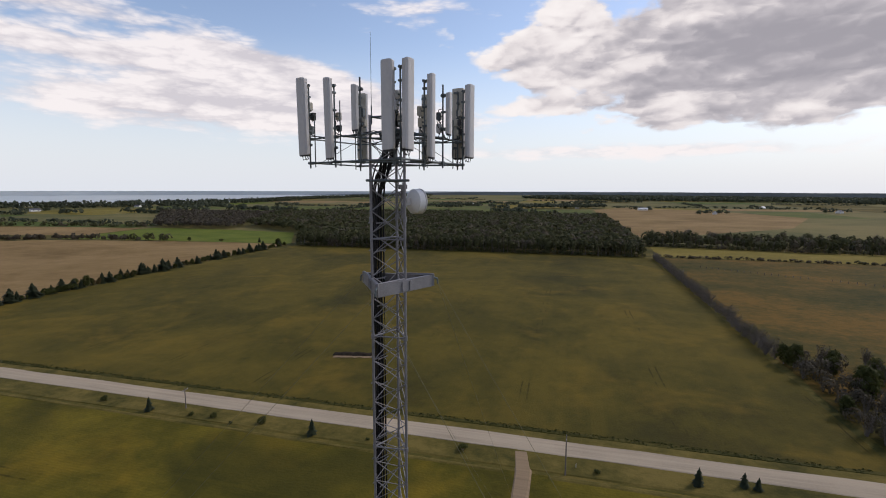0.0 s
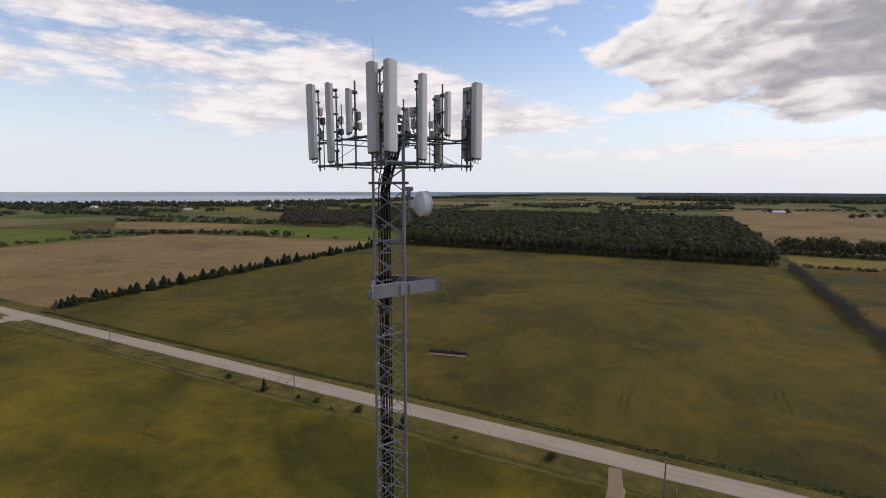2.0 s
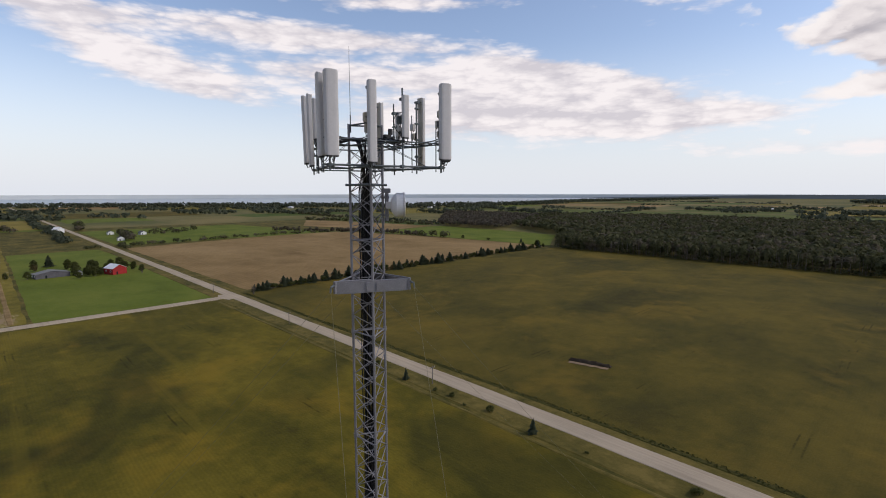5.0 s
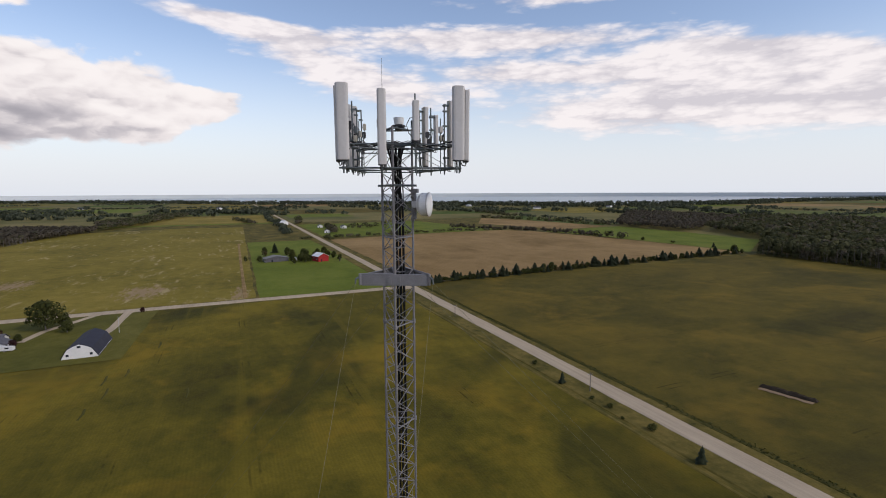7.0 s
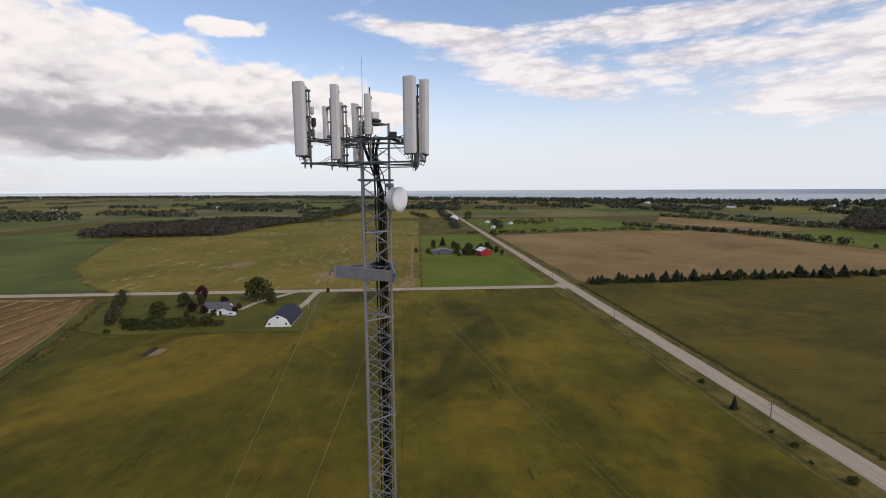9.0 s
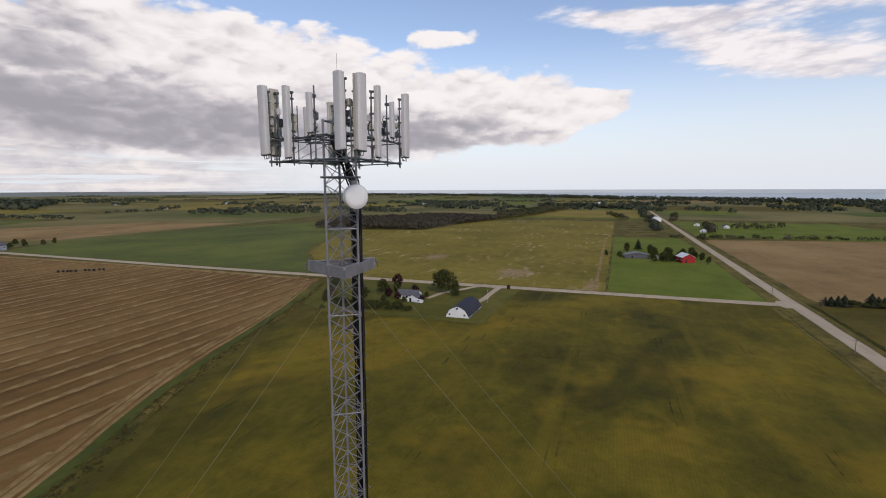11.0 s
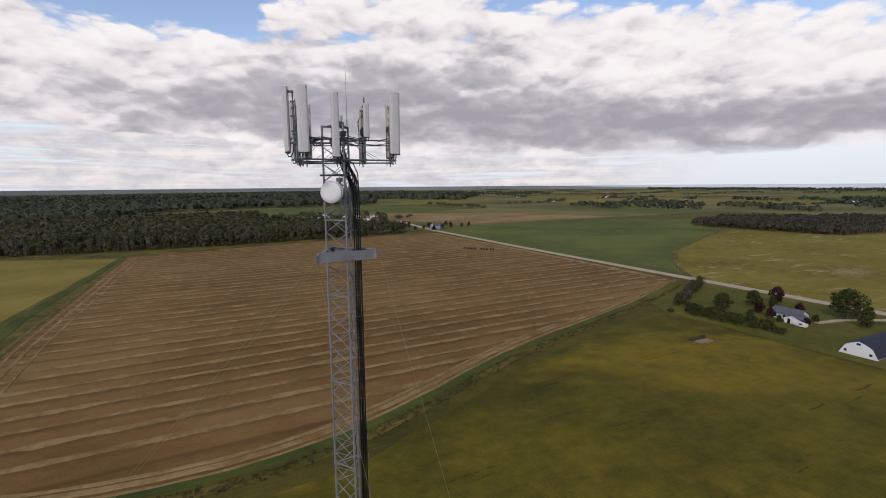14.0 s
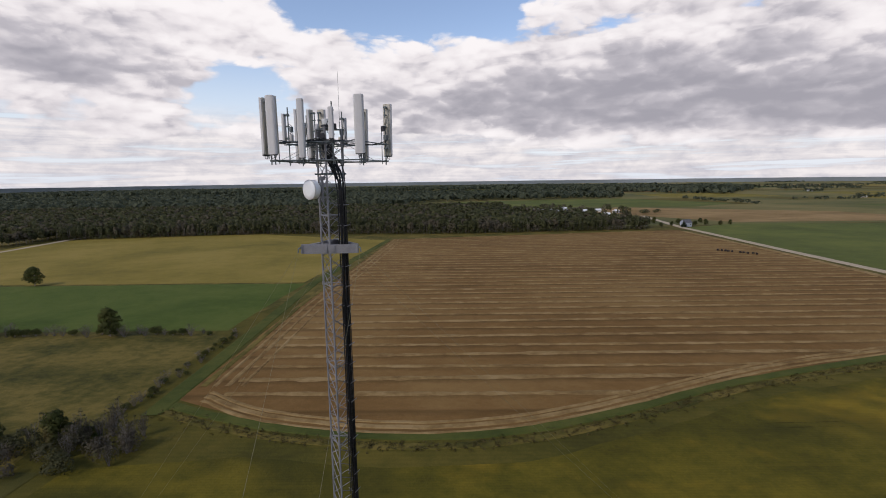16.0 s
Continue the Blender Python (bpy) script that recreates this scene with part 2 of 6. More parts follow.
def field(name, dark, mid, light, wide=0.018, rows=0.0, row_dir=0, strength=0.3, streak=0.0, turned=0.0, ripe=None, tram=0.0, patches=0.62):
    """Crop: three tones in large drifts, smaller patches, and drilled rows (spacing in metres) along u (0) or v (1)."""
    mat, g, b = material(name, 0.9, 0, 0.08)
    p = grid(g)
    stretch = g.n("Mapping")
    g.link(p, stretch.inputs[0])
    stretch.inputs["Scale"].default_value = (0.9, 1.1, 1) if row_dir == 0 else (1.1, 0.9, 1)
    stretch.inputs["Location"].default_value = (turned, turned * 1.7, 0)
    q = stretch.outputs[0]
    big, med, fine = g.noise(q, wide, 5, 0.55, 0.4), g.noise(q, wide * 6, 4, 0.6), g.noise(p, 1.6, 4, 0.7)
    small = g.noise(q, 0.34, 5, 0.72, 0.3)
    tuft = 0.42 if "meadow" in name or "verge" in name else 0.20
    f = g.m("ADD", g.m("ADD", g.m("MULTIPLY", big, 0.66), g.m("MULTIPLY", med, 0.26)), g.m("ADD", g.m("MULTIPLY", g.m("SUBTRACT", small, 0.5), tuft), g.m("ADD", 0.10, g.m("MULTIPLY", fine, 0.12))))
    col = g.ramp(f, (0.46, dark), (0.59, mid), (0.73, light))
    if ripe:                                    # soft patches where the crop turns
        turn = g.m("ADD", g.noise(q, 0.024, 4, 0.6, 0.6), g.m("MULTIPLY", g.m("SUBTRACT", g.noise(p, 0.16, 3, 0.6), 0.5), 0.30))
        col = g.mix(g.m("MULTIPLY", g.step(turn, 0.50, 0.70), 0.72), col, ripe)
        deep = g.noise(g.vm("ADD", q, (310.0, 120.0, 0.0)), 0.022, 3, 0.55, 0.5)
        col = g.mix(g.m("MULTIPLY", g.step(deep, 0.51, 0.68), patches), col, (dark[0] * 0.62, dark[1] * 0.78, dark[2]))
    if rows:
        sp = g.n("SeparateXYZ")
        g.link(p, sp.inputs[0])
        wob = g.m("MULTIPLY", g.m("SUBTRACT", g.noise(p, 0.05, 2), 0.5), 0.6 if rows < 5 else 0.12)
        ph = g.m("ADD", g.m("DIVIDE", sp.outputs[1 - row_dir], rows), wob)
        if rows > 5:                            # each windrow's shadow painted as a dark band beside it, fading across the pass
            side_of = g.m("FRACT", g.m("ADD", ph, g.m("MULTIPLY", g.m("SUBTRACT", small, 0.5), 0.25)))
            line = g.m("SUBTRACT", 1.0, g.m("MULTIPLY", g.step(side_of, 0.46, 0.64), g.step(side_of, 1.0, 0.60)))
        else:
            wave = g.m("PINGPONG", ph, 0.5)
            line = g.step(g.m("ADD", wave, g.m("MULTIPLY", g.m("SUBTRACT", fine, 0.5), 0.5)), 0.08, 0.42)
        col = g.mix(g.m("MULTIPLY", g.m("SUBTRACT", 1.0, line), strength), col, tuple(c * 0.45 for c in dark))
    if tram:                                    # broken wheel lines of the sprayer, in pairs
        st2 = g.n("SeparateXYZ")
        g.link(p, st2.inputs[0])
        away = g.m("ADD", g.m("WRAP", st2.outputs[1 - row_dir], tram, 0.0), g.m("MULTIPLY", g.m("SUBTRACT", g.noise(p, 0.03, 2), 0.5), 2.5))
        pair = g.m("ABSOLUTE", g.m("SUBTRACT", g.m("ABSOLUTE", g.m("SUBTRACT", away, tram / 2)), 1.0))
        worn = g.m("MULTIPLY", g.step(pair, 0.34, 0.10), g.step(g.noise(p, 0.06, 4, 0.75), 0.50, 0.64))
        col = g.mix(g.m("MULTIPLY", worn, 0.62), col, tuple(c * 0.5 for c in dark))
    if streak:
        sc = g.n("Mapping")
        g.link(p, sc.inputs[0])
        sc.inputs["Scale"].default_value = (0.007, 0.17, 1) if row_dir == 0 else (0.17, 0.007, 1)
        st = g.noise(sc.outputs[0], 1.0, 3, 0.6)
        col = g.mix(g.m("MULTIPLY", g.step(st, 0.55, 0.72), streak), col, light)
    g.link(col, b.inputs["Base Color"])
    bump(g, b, fine, 0.5, 0.25)
    return mat


M_SOY = field("soy_crop", (0.046, 0.039, 0.007), (0.092, 0.076, 0.009), (0.172, 0.127, 0.014), 0.016, 0.76, 0, 0.08, 0.30, 0.0, (0.225, 0.145, 0.014), 27.0)
M_SOY2 = field("soy_crop_ripening", (0.054, 0.044, 0.010), (0.086, 0.068, 0.012), (0.136, 0.098, 0.016), 0.016, 0.76, 1, 0.05, 0.26, 31.0, (0.170, 0.112, 0.017), 37.0, 0.30)
M_HEADLAND = field("green_headland_crop", (0.046, 0.041, 0.009), (0.074, 0.064, 0.011), (0.116, 0.090, 0.016), 0.03, 1.52, 0, 0.10, 0.12, 13.0)
M_BROWN = field("bean_stubble", (0.172, 0.106, 0.038), (0.245, 0.154, 0.060), (0.318, 0.206, 0.086), 0.012, 3.0, 0, 0.12, 0.35, 11.0)
M_LAWN = field("mown_grass", (0.083, 0.106, 0.012), (0.112, 0.137, 0.016), (0.142, 0.158, 0.023), 0.03, 0.0, 0, 0, 0, 3.0)
M_GREEN = field("green_crop", (0.066, 0.080, 0.018), (0.090, 0.104, 0.024), (0.130, 0.136, 0.030), 0.012, 0.0, 0, 0, 0.2, 17.0)
M_YELLOW = field("yellow_crop", (0.140, 0.112, 0.022), (0.205, 0.153, 0.029), (0.265, 0.195, 0.045), 0.016, 1.5, 0, 0.08, 0.2, 23.0)
M_CLOVER = field("clover", (0.050, 0.072, 0.012), (0.068, 0.094, 0.016), (0.092, 0.112, 0.022), 0.02, 0.0, 0, 0, 0, 29.0)
M_ROUGH = field("rough_meadow", (0.044, 0.043, 0.010), (0.088, 0.074, 0.016), (0.155, 0.114, 0.028), 0.055, 0.0, 0, 0, 0, 37.0)
M_STUB = field("grain_stubble", (0.120, 0.064, 0.019), (0.172, 0.093, 0.029), (0.226, 0.132, 0.045), 0.012, 9.2, 0, 0.52, 0.40, 41.0)
M_VERGE = field("verge_grass", (0.054, 0.049, 0.012), (0.108, 0.086, 0.020), (0.169, 0.124, 0.032), 0.06, 0.0, 0, 0, 0.2, 43.0)
M_LUSH = field("lush_grass", (0.042, 0.052, 0.012), (0.062, 0.072, 0.015), (0.090, 0.092, 0.020), 0.05, 0.0, 0, 0, 0, 61.0)
M_YARD = field("yard_grass", (0.064, 0.062, 0.011), (0.096, 0.090, 0.016), (0.135, 0.116, 0.024), 0.04, 0.0, 0, 0, 0, 59.0)
M_RUST = field("rust_meadow", (0.042, 0.042, 0.010), (0.082, 0.062, 0.013), (0.165, 0.092, 0.018), 0.016, 0.0, 0, 0, 0.1, 67.0)
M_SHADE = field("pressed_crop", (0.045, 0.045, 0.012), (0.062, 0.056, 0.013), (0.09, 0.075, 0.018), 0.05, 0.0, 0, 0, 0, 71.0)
M_LAND = field("farmland", (0.066, 0.074, 0.026), (0.125, 0.114, 0.038), (0.205, 0.160, 0.058), 0.003, 0.0, 0, 0, 0, 47.0)


def cut_hay():
    """Mown grass: yellow-green, mottled, with pale flecks of left hay where the mower turned up the ground."""
    mat, g, b = material("cut_hay", 0.9, 0, 0.08)
    p = grid(g)
    big, med, fine = g.noise(p, 0.011, 4, 0.55, 0.5), g.noise(p, 0.13, 4, 0.6, 0.3), g.noise(p, 0.9, 4, 0.7)
    f = g.m("ADD", g.m("ADD", g.m("MULTIPLY", big, 0.5), g.m("MULTIPLY", med, 0.38)), g.m("MULTIPLY", fine, 0.22))
    col = g.ramp(f, (0.42, (0.112, 0.092, 0.014)), (0.56, (0.182, 0.140, 0.021)), (0.72, (0.256, 0.190, 0.038)))
    mp = g.n("Mapping")
    g.link(p, mp.inputs[0])
    mp.inputs["Rotation"].default_value = (0, 0, radians(24))
    mp.inputs["Scale"].default_value = (0.055, 0.19, 1)
    fleck = g.noise(mp.outputs[0], 1.0, 4, 0.6, 0.4)
    spots = g.step(g.m("ADD", fleck, g.m("MULTIPLY", g.m("SUBTRACT", g.noise(p, 0.016, 2), 0.5), 0.55)), 0.57, 0.76)
    col = g.mix(g.m("MULTIPLY", spots, 0.78), col, (0.38, 0.295, 0.150))
    sp = g.n("SeparateXYZ")
    g.link(p, sp.inputs[0])
    worn = None
    for u0, v0, ru, rv in ((-48, -140, 26, 16), (-22, -92, 22, 6), (-100, -216, 24, 14), (-60, -330, 30, 22)):   # bare patches
        x = g.m("DIVIDE", g.m("SUBTRACT", sp.outputs[0], JX + u0), ru)
        y = g.m("DIVIDE", g.m("SUBTRACT", sp.outputs[1], JY + v0), rv)
        one = g.m("EXPONENT", g.m("MULTIPLY", g.m("ADD", g.m("MULTIPLY", x, x), g.m("MULTIPLY", y, y)), -1.0))
        worn = one if worn is None else g.m("ADD", worn, one)
    bare = g.step(g.m("ADD", g.m("MULTIPLY", worn, 0.42), g.m("SUBTRACT", g.noise(mp.outputs[0], 2.2, 4, 0.65, 0.3), 0.5)), 0.20, 0.42)
    col = g.mix(g.m("MULTIPLY", bare, 0.8), col, (0.30, 0.205, 0.120))
    g.link(col, b.inputs["Base Color"])
    bump(g, b, fine, 0.5, 0.2)
    return mat


M_HAY = cut_hay()


def gravel(name, tone):
    mat, g, b = material(name, 0.95, 0, 0.1)
    p = grid(g)
    sp = g.n("Mapping")
    g.link(p, sp.inputs[0])
    sp.inputs["Scale"].default_value = (0.04, 1.3, 1)
    tracks, fine, wide = g.noise(sp.outputs[0], 1.0, 3, 0.6), g.noise(p, 3.0, 5, 0.7), g.noise(p, 0.08, 3)
    f = g.m("ADD", g.m("ADD", g.m("MULTIPLY", tracks, 0.5), g.m("MULTIPLY", fine, 0.3)), g.m("MULTIPLY", wide, 0.3))
    g.link(g.ramp(f, (0.35, tuple(c * 0.72 for c in tone)), (0.55, tone), (0.75, tuple(c * 1.18 for c in tone))), b.inputs["Base Color"])
    bump(g, b, fine, 0.5, 0.05)
    return mat


M_GRAVEL = gravel("pale_gravel", (0.415, 0.328, 0.226))
M_DIRT = gravel("bare_earth", (0.28, 0.195, 0.115))
M_STEEL = plain("galvanised_steel", (0.255, 0.248, 0.258), 0.55, 0.4, 40, 0.16, 2.0)
M_DARKSTEEL = plain("weathered_steel", (0.14, 0.16, 0.165), 0.6, 0.4, 40, 0.2, 3.0)
M_RADOME = plain("grey_radome", (0.575, 0.555, 0.54), 0.55, 0, 20, 0.05, 1.5)
M_CREAM = plain("cream_fibreglass", (0.50, 0.46, 0.38), 0.6, 0, 20, 0.10, 2.0)
M_WHITE = plain("white_paint", (0.78, 0.78, 0.77), 0.5, 0, 20, 0.04, 1.0)
M_BLACK = plain("black_cable_sheath", (0.014, 0.014, 0.016), 0.45, 0, 30, 0.2, 4.0)
M_DARKBOX = plain("dark_plastic", (0.05, 0.05, 0.055), 0.5, 0, 30, 0.2, 4.0)
M_ROPE = plain("yellowed_guy_rope", (0.20, 0.18, 0.10), 0.6, 0.1, 30, 0.1, 2.0)
M_BARK = plain("grey_bark", (0.22, 0.19, 0.165), 0.9, 0, 6, 0.25, 1.0)
M_DARKBARK = plain("dark_woodland_bark", (0.175, 0.150, 0.128), 0.9, 0, 6, 0.25, 1.0)
M_WOODPOLE = plain("weathered_timber", (0.20, 0.17, 0.14), 0.9, 0, 12, 0.25, 1.0)


def foliage(name, dark, mid, light, extra=None, share=0.0, through_light=0.35):
    """Leaves: each clump its own tone, drifts of tone from tree to tree, and light that shines through."""
    mat, g, b = material(name, 0.75, 0, 0.12)
    isl = g.n("NewGeometry").outputs["Random Per Island"]
    drift = g.noise(where(g), 0.11, 3, 0.6)
    f = g.m("ADD", g.m("MULTIPLY", isl, 0.14), g.m("MULTIPLY", drift, 0.92))
    col = g.ramp(f, (0.25, dark), (0.55, mid), (0.85, light))
    if extra:
        col = g.mix(g.m("MULTIPLY", g.step(g.noise(where(g), 0.06, 2), 0.60 - share, 0.70 - share), 0.75), col, extra)
    g.link(col, b.inputs["Base Color"])
    tr, mx = g.n("BsdfTranslucent"), g.n("MixShader")
    g.link(col, tr.inputs[0])
    mx.inputs[0].default_value = through_light
    g.link(b.outputs[0], mx.inputs[1])
    g.link(tr.outputs[0], mx.inputs[2])
    out = [n for n in g.t.nodes if n.type == "OUTPUT_MATERIAL"][0]
    g.link(mx.outputs[0], out.inputs[0])
    return mat


M_LEAF = foliage("broad_leaves", (0.039, 0.048, 0.014), (0.071, 0.078, 0.022), (0.115, 0.113, 0.033), (0.121, 0.085, 0.039), 0.0, 0.42)
M_WOODLEAF = foliage("woodland_leaves", (0.056, 0.060, 0.025), (0.084, 0.086, 0.036), (0.122, 0.116, 0.048), (0.140, 0.112, 0.080), 0.08, 0.40)
M_PURPLEWOOD = foliage("purple_brown_leaves", (0.070, 0.058, 0.040), (0.104, 0.086, 0.060), (0.140, 0.118, 0.082), (0.080, 0.084, 0.034), 0.02, 0.40)
# leaves of far trees, greyed and lightened to paint in the distance haze
M_FARLEAF = foliage("haze_tinted_leaves", (0.056, 0.066, 0.042), (0.082, 0.092, 0.056), (0.112, 0.118, 0.068))
M_FIR = foliage("fir_needles", (0.024, 0.030, 0.017), (0.044, 0.053, 0.028), (0.070, 0.078, 0.040), None, 0.0, 0.15)
M_SCRUB = foliage("bare_scrub", (0.062, 0.052, 0.034), (0.096, 0.080, 0.052), (0.134, 0.112, 0.078), (0.070, 0.072, 0.026), 0.08, 0.40)
M_DRYWEED = foliage("dry_brown_weeds", (0.050, 0.045, 0.014), (0.088, 0.070, 0.024), (0.140, 0.102, 0.040))
M_WEED = foliage("verge_weeds", (0.038, 0.042, 0.012), (0.062, 0.066, 0.018), (0.098, 0.090, 0.026))


# ---- building blocks ----
def mesh_from(name, verts, faces, mat, smooth=False):
    me = bpy.data.meshes.new(name)
    me.from_pydata(verts, [], faces)
    me.materials.append(mat)
    if smooth:
        me.polygons.foreach_set("use_smooth", [True] * len(me.polygons))
    me.update()
    return me


def part(name, bm, mat, parent=None, label="", smooth=False):
    me = bpy.data.meshes.new(name)
    bmesh.ops.recalc_face_normals(bm, faces=bm.faces[:])
    bm.to_mesh(me)
    bm.free()
    me.materials.append(mat)
    if smooth:
        me.polygons.foreach_set("use_smooth", [True] * len(me.polygons))
    ob = new(name, me)
    ob.parent = parent
    return tagged(ob, label)


def thing(name, label, category, at=(0, 0, 0), group="", kind=""):
    ob = new(name)
    ob.empty_display_size = 0.1
    ob.location = at
    return tagged(ob, label, category, group, kind)


def box(bm, c, s, turn=0.0, bevel=0.0):
    m = Matrix.Translation(c) @ Matrix.Rotation(turn, 4, "Z") @ Matrix.Diagonal((*s, 1))
    r = bmesh.ops.create_cube(bm, size=1, matrix=m)
    if bevel:
        edges = list({e for v in r["verts"] for e in v.link_edges})
        bmesh.ops.bevel(bm, geom=edges, offset=bevel, segments=2, affect="EDGES")
    return bm


def rod(bm, a, b, r, r2=None, seg=8):
    a, b = Vector(a), Vector(b)
    d = b - a
    m = Matrix.Translation((a + b) / 2) @ d.to_track_quat("Z", "Y").to_matrix().to_4x4()
    bmesh.ops.create_cone(bm, cap_ends=True, segments=seg, radius1=r, radius2=r if r2 is None else r2, depth=d.length, matrix=m)
    return bm


def tube(bm, pts, r, seg=6):
    """A bent pipe through the points."""
    pts = [Vector(p) for p in pts]
    rings = []
    for i, p in enumerate(pts):
        d = (pts[min(i + 1, len(pts) - 1)] - pts[max(i - 1, 0)]).normalized()
        q = d.to_track_quat("Z", "Y")
        rings.append([bm.verts.new(p + q @ Vector((r * math.cos(2 * math.pi * j / seg), r * math.sin(2 * math.pi * j / seg), 0))) for j in range(seg)])
    for r0, r1 in zip(rings, rings[1:]):
        for j in range(seg):
            bm.faces.new((r0[j], r0[(j + 1) % seg], r1[(j + 1) % seg], r1[j]))
    bm.faces.new(rings[0][::-1])
    bm.faces.new(rings[-1])
    return bm


def curve(a, b, sag, n=8):
    a, b = Vector(a), Vector(b)
    return [a.lerp(b, i / n) - Vector((0, 0, sag * 4 * (i / n) * (1 - i / n))) for i in range(n + 1)]

# ---- ground, fields, roads, water ----
def sheet(name, pts, z, mat, label, category):
    """A patch of land by its corners in the grid, with an uneven edge."""
    rng = random.Random(name + label)
    ring = []
    for (u0, v0), (u1, v1) in zip(pts, pts[1:] + pts[:1]):
        n = max(1, int(math.hypot(u1 - u0, v1 - v0) / 9))
        for i in range(n):
            f = i / n
            ring.append((u0 + (u1 - u0) * f + rng.uniform(-0.5, 0.5), v0 + (v1 - v0) * f + rng.uniform(-0.5, 0.5)))
    bm = bmesh.new()
    face = bm.faces.new([bm.verts.new(W(u, v, z)) for u, v in ring])
    if face.normal.z < 0 or face.calc_area() and (face.normal_update() or face.normal.z < 0):
        face.normal_flip()
    bmesh.ops.triangulate(bm, faces=bm.faces[:])
    ob = part(name, bm, mat)
    return tagged(ob, label, category, kind="structure")


bm = bmesh.new()
bmesh.ops.create_grid(bm, x_segments=40, y_segments=40, size=4990)
ground = tagged(part("ground", bm, M_LAND), "flat farmland reaching the horizon", "ground", kind="structure")

sheet("rough_ground", [(-640, -640), (660, -600), (660, 420), (-640, 420)], 0.092, M_ROUGH, "rough grass between the fields", "ground")
FIELDS = [
    ("field_margin", [(6, -135), (330, -130), (330, -262), (308, -300), (6, -262)], M_HEADLAND, "grassy margin between stubble and green field"),
    ("soy_field", [(-7, 5.6), (315, 5.6), (315, 314), (-7, 314)], M_SOY2, "wide olive-green soybean field with yellowing drifts"),
    ("tower_field", [(5, -12), (318, -12), (318, -158), (286, -163), (255, -158), (229, -160), (202, -170), (167, -187), (112, -203), (76, -205), (76, -132), (5, -128)], M_SOY, "olive-green soybean field with drilled rows around the mast"),
    ("brown_field", [(-12, 10), (-300, 8), (-345, 245), (-293, 284), (-199, 304), (-77, 320), (-20, 318)], M_BROWN, "harvested brown bean field"),
    ("farm_lawn", [(-5, -83), (-3, -10), (-195, -9), (-306, -14), (-306, -80)], M_LAWN, "bright green mown grass round the farm"),
    ("hay_field", [(-5, -85), (-4, -250), (-36, -286), (-93, -328), (-220, -384), (-303, -411), (-329, -315), (-425, -303), (-523, -297), (-575, -164), (-557, -79)], M_HAY, "cut hay field, yellow-green with pale streaks"),
]
FIELDS += [
    ("green_field", [(-5, -258), (-6, -590), (-82, -629), (-294, -611), (-425, -542), (-313, -469), (-305, -415), (-222, -388), (-95, -332), (-40, -290)], M_GREEN, "even dark green crop field"),
    ("stubble_field", [(8, -570), (10, -250), (50, -231), (104, -217), (167, -198.5), (202, -182.5), (229, -173), (255, -171), (286, -176.5), (312, -188), (311, -281), (296, -520), (183, -540), (44, -566)], M_STUB, "brown grain stubble field with pale straw windrows"),
    ("yellow_field", [(300, -513), (323, -331), (490, -331), (613, -410), (630, -500), (600, -570), (440, -576)], M_YELLOW, "golden ripening crop field"),
    ("clover_field", [(321, -328), (326, -246), (520, -246), (540, -328)], M_CLOVER, "dark green clover field"),
    ("rough_meadow", [(324, -240), (640, -240), (640, -166), (322, -166)], M_ROUGH, "rough olive meadow with tussocks"),
    ("corner_field", [(322, -158), (640, -158), (640, -8), (322, -8)], M_SHADE, "dark olive field beyond the scrub"),
]
FIELDS += [
    ("rust_meadow", [(317, 8), (620, 8), (620, 320), (320, 320)], M_RUST, "rust-tinted rough meadow"),
    ("pale_strip", [(322, 326), (640, 318), (640, 380), (325, 400)], M_YELLOW, "pale yellow-green strip of crop"),
    ("middle_green_field", [(-199, 314), (-20, 325), (-85, 436), (-188, 450), (-314, 450), (-293, 296)], M_LAWN, "green pasture field"),
    ("far_brown_field", [(-470, 290), (-300, 340), (-325, 440), (-477, 420), (-620, 376)], M_BROWN, "brown harvested field"),
    ("road_field", [(-330, 8), (-580, 6), (-585, 220), (-332, 260)], M_LAWN, "green pasture field beside the road"),
    ("far_stubble", [(-95, -650), (-360, -640), (-330, -800), (-60, -960), (30, -860), (-40, -740)], M_BROWN, "brown field behind the green crop"),
    ("back_field", [(330, 480), (560, 700), (700, 1000), (600, 1300), (418, 1495), (305, 1300), (312, 860)], M_BROWN, "brown field behind the woodland"),
    ("back_pasture", [(-600, 800), (-100, 930), (300, 860), (300, 1240), (-108, 1300), (-700, 1250)], M_GREEN, "green pasture behind the woodland"),
]
FIELDS += [
    ("clearing_field", [(-60, -980), (260, -1010), (260, -1260), (-190, -1320), (-330, -1050), (-200, -950)], M_GREEN, "green field beyond the village"),
    ("bright_clearing", [(-200, -2080), (250, -1930), (700, -1930), (900, -2260), (100, -2560)], M_LAWN, "bright green clearing in the far woods"),
    ("lane_field", [(620, -400), (640, -560), (1000, -560), (1000, -330)], M_VERGE, "pale field beside the woodland"),
    ("farm_yard", [(5, -128), (76, -130), (76, -206), (60, -235), (5, -245)], M_YARD, "grassy farmyard with trees"),
]
for i, (name, pts, mat, label) in enumerate(FIELDS):
    sheet(name, pts, 0.10 + 0.006 * i, mat, label, "field")

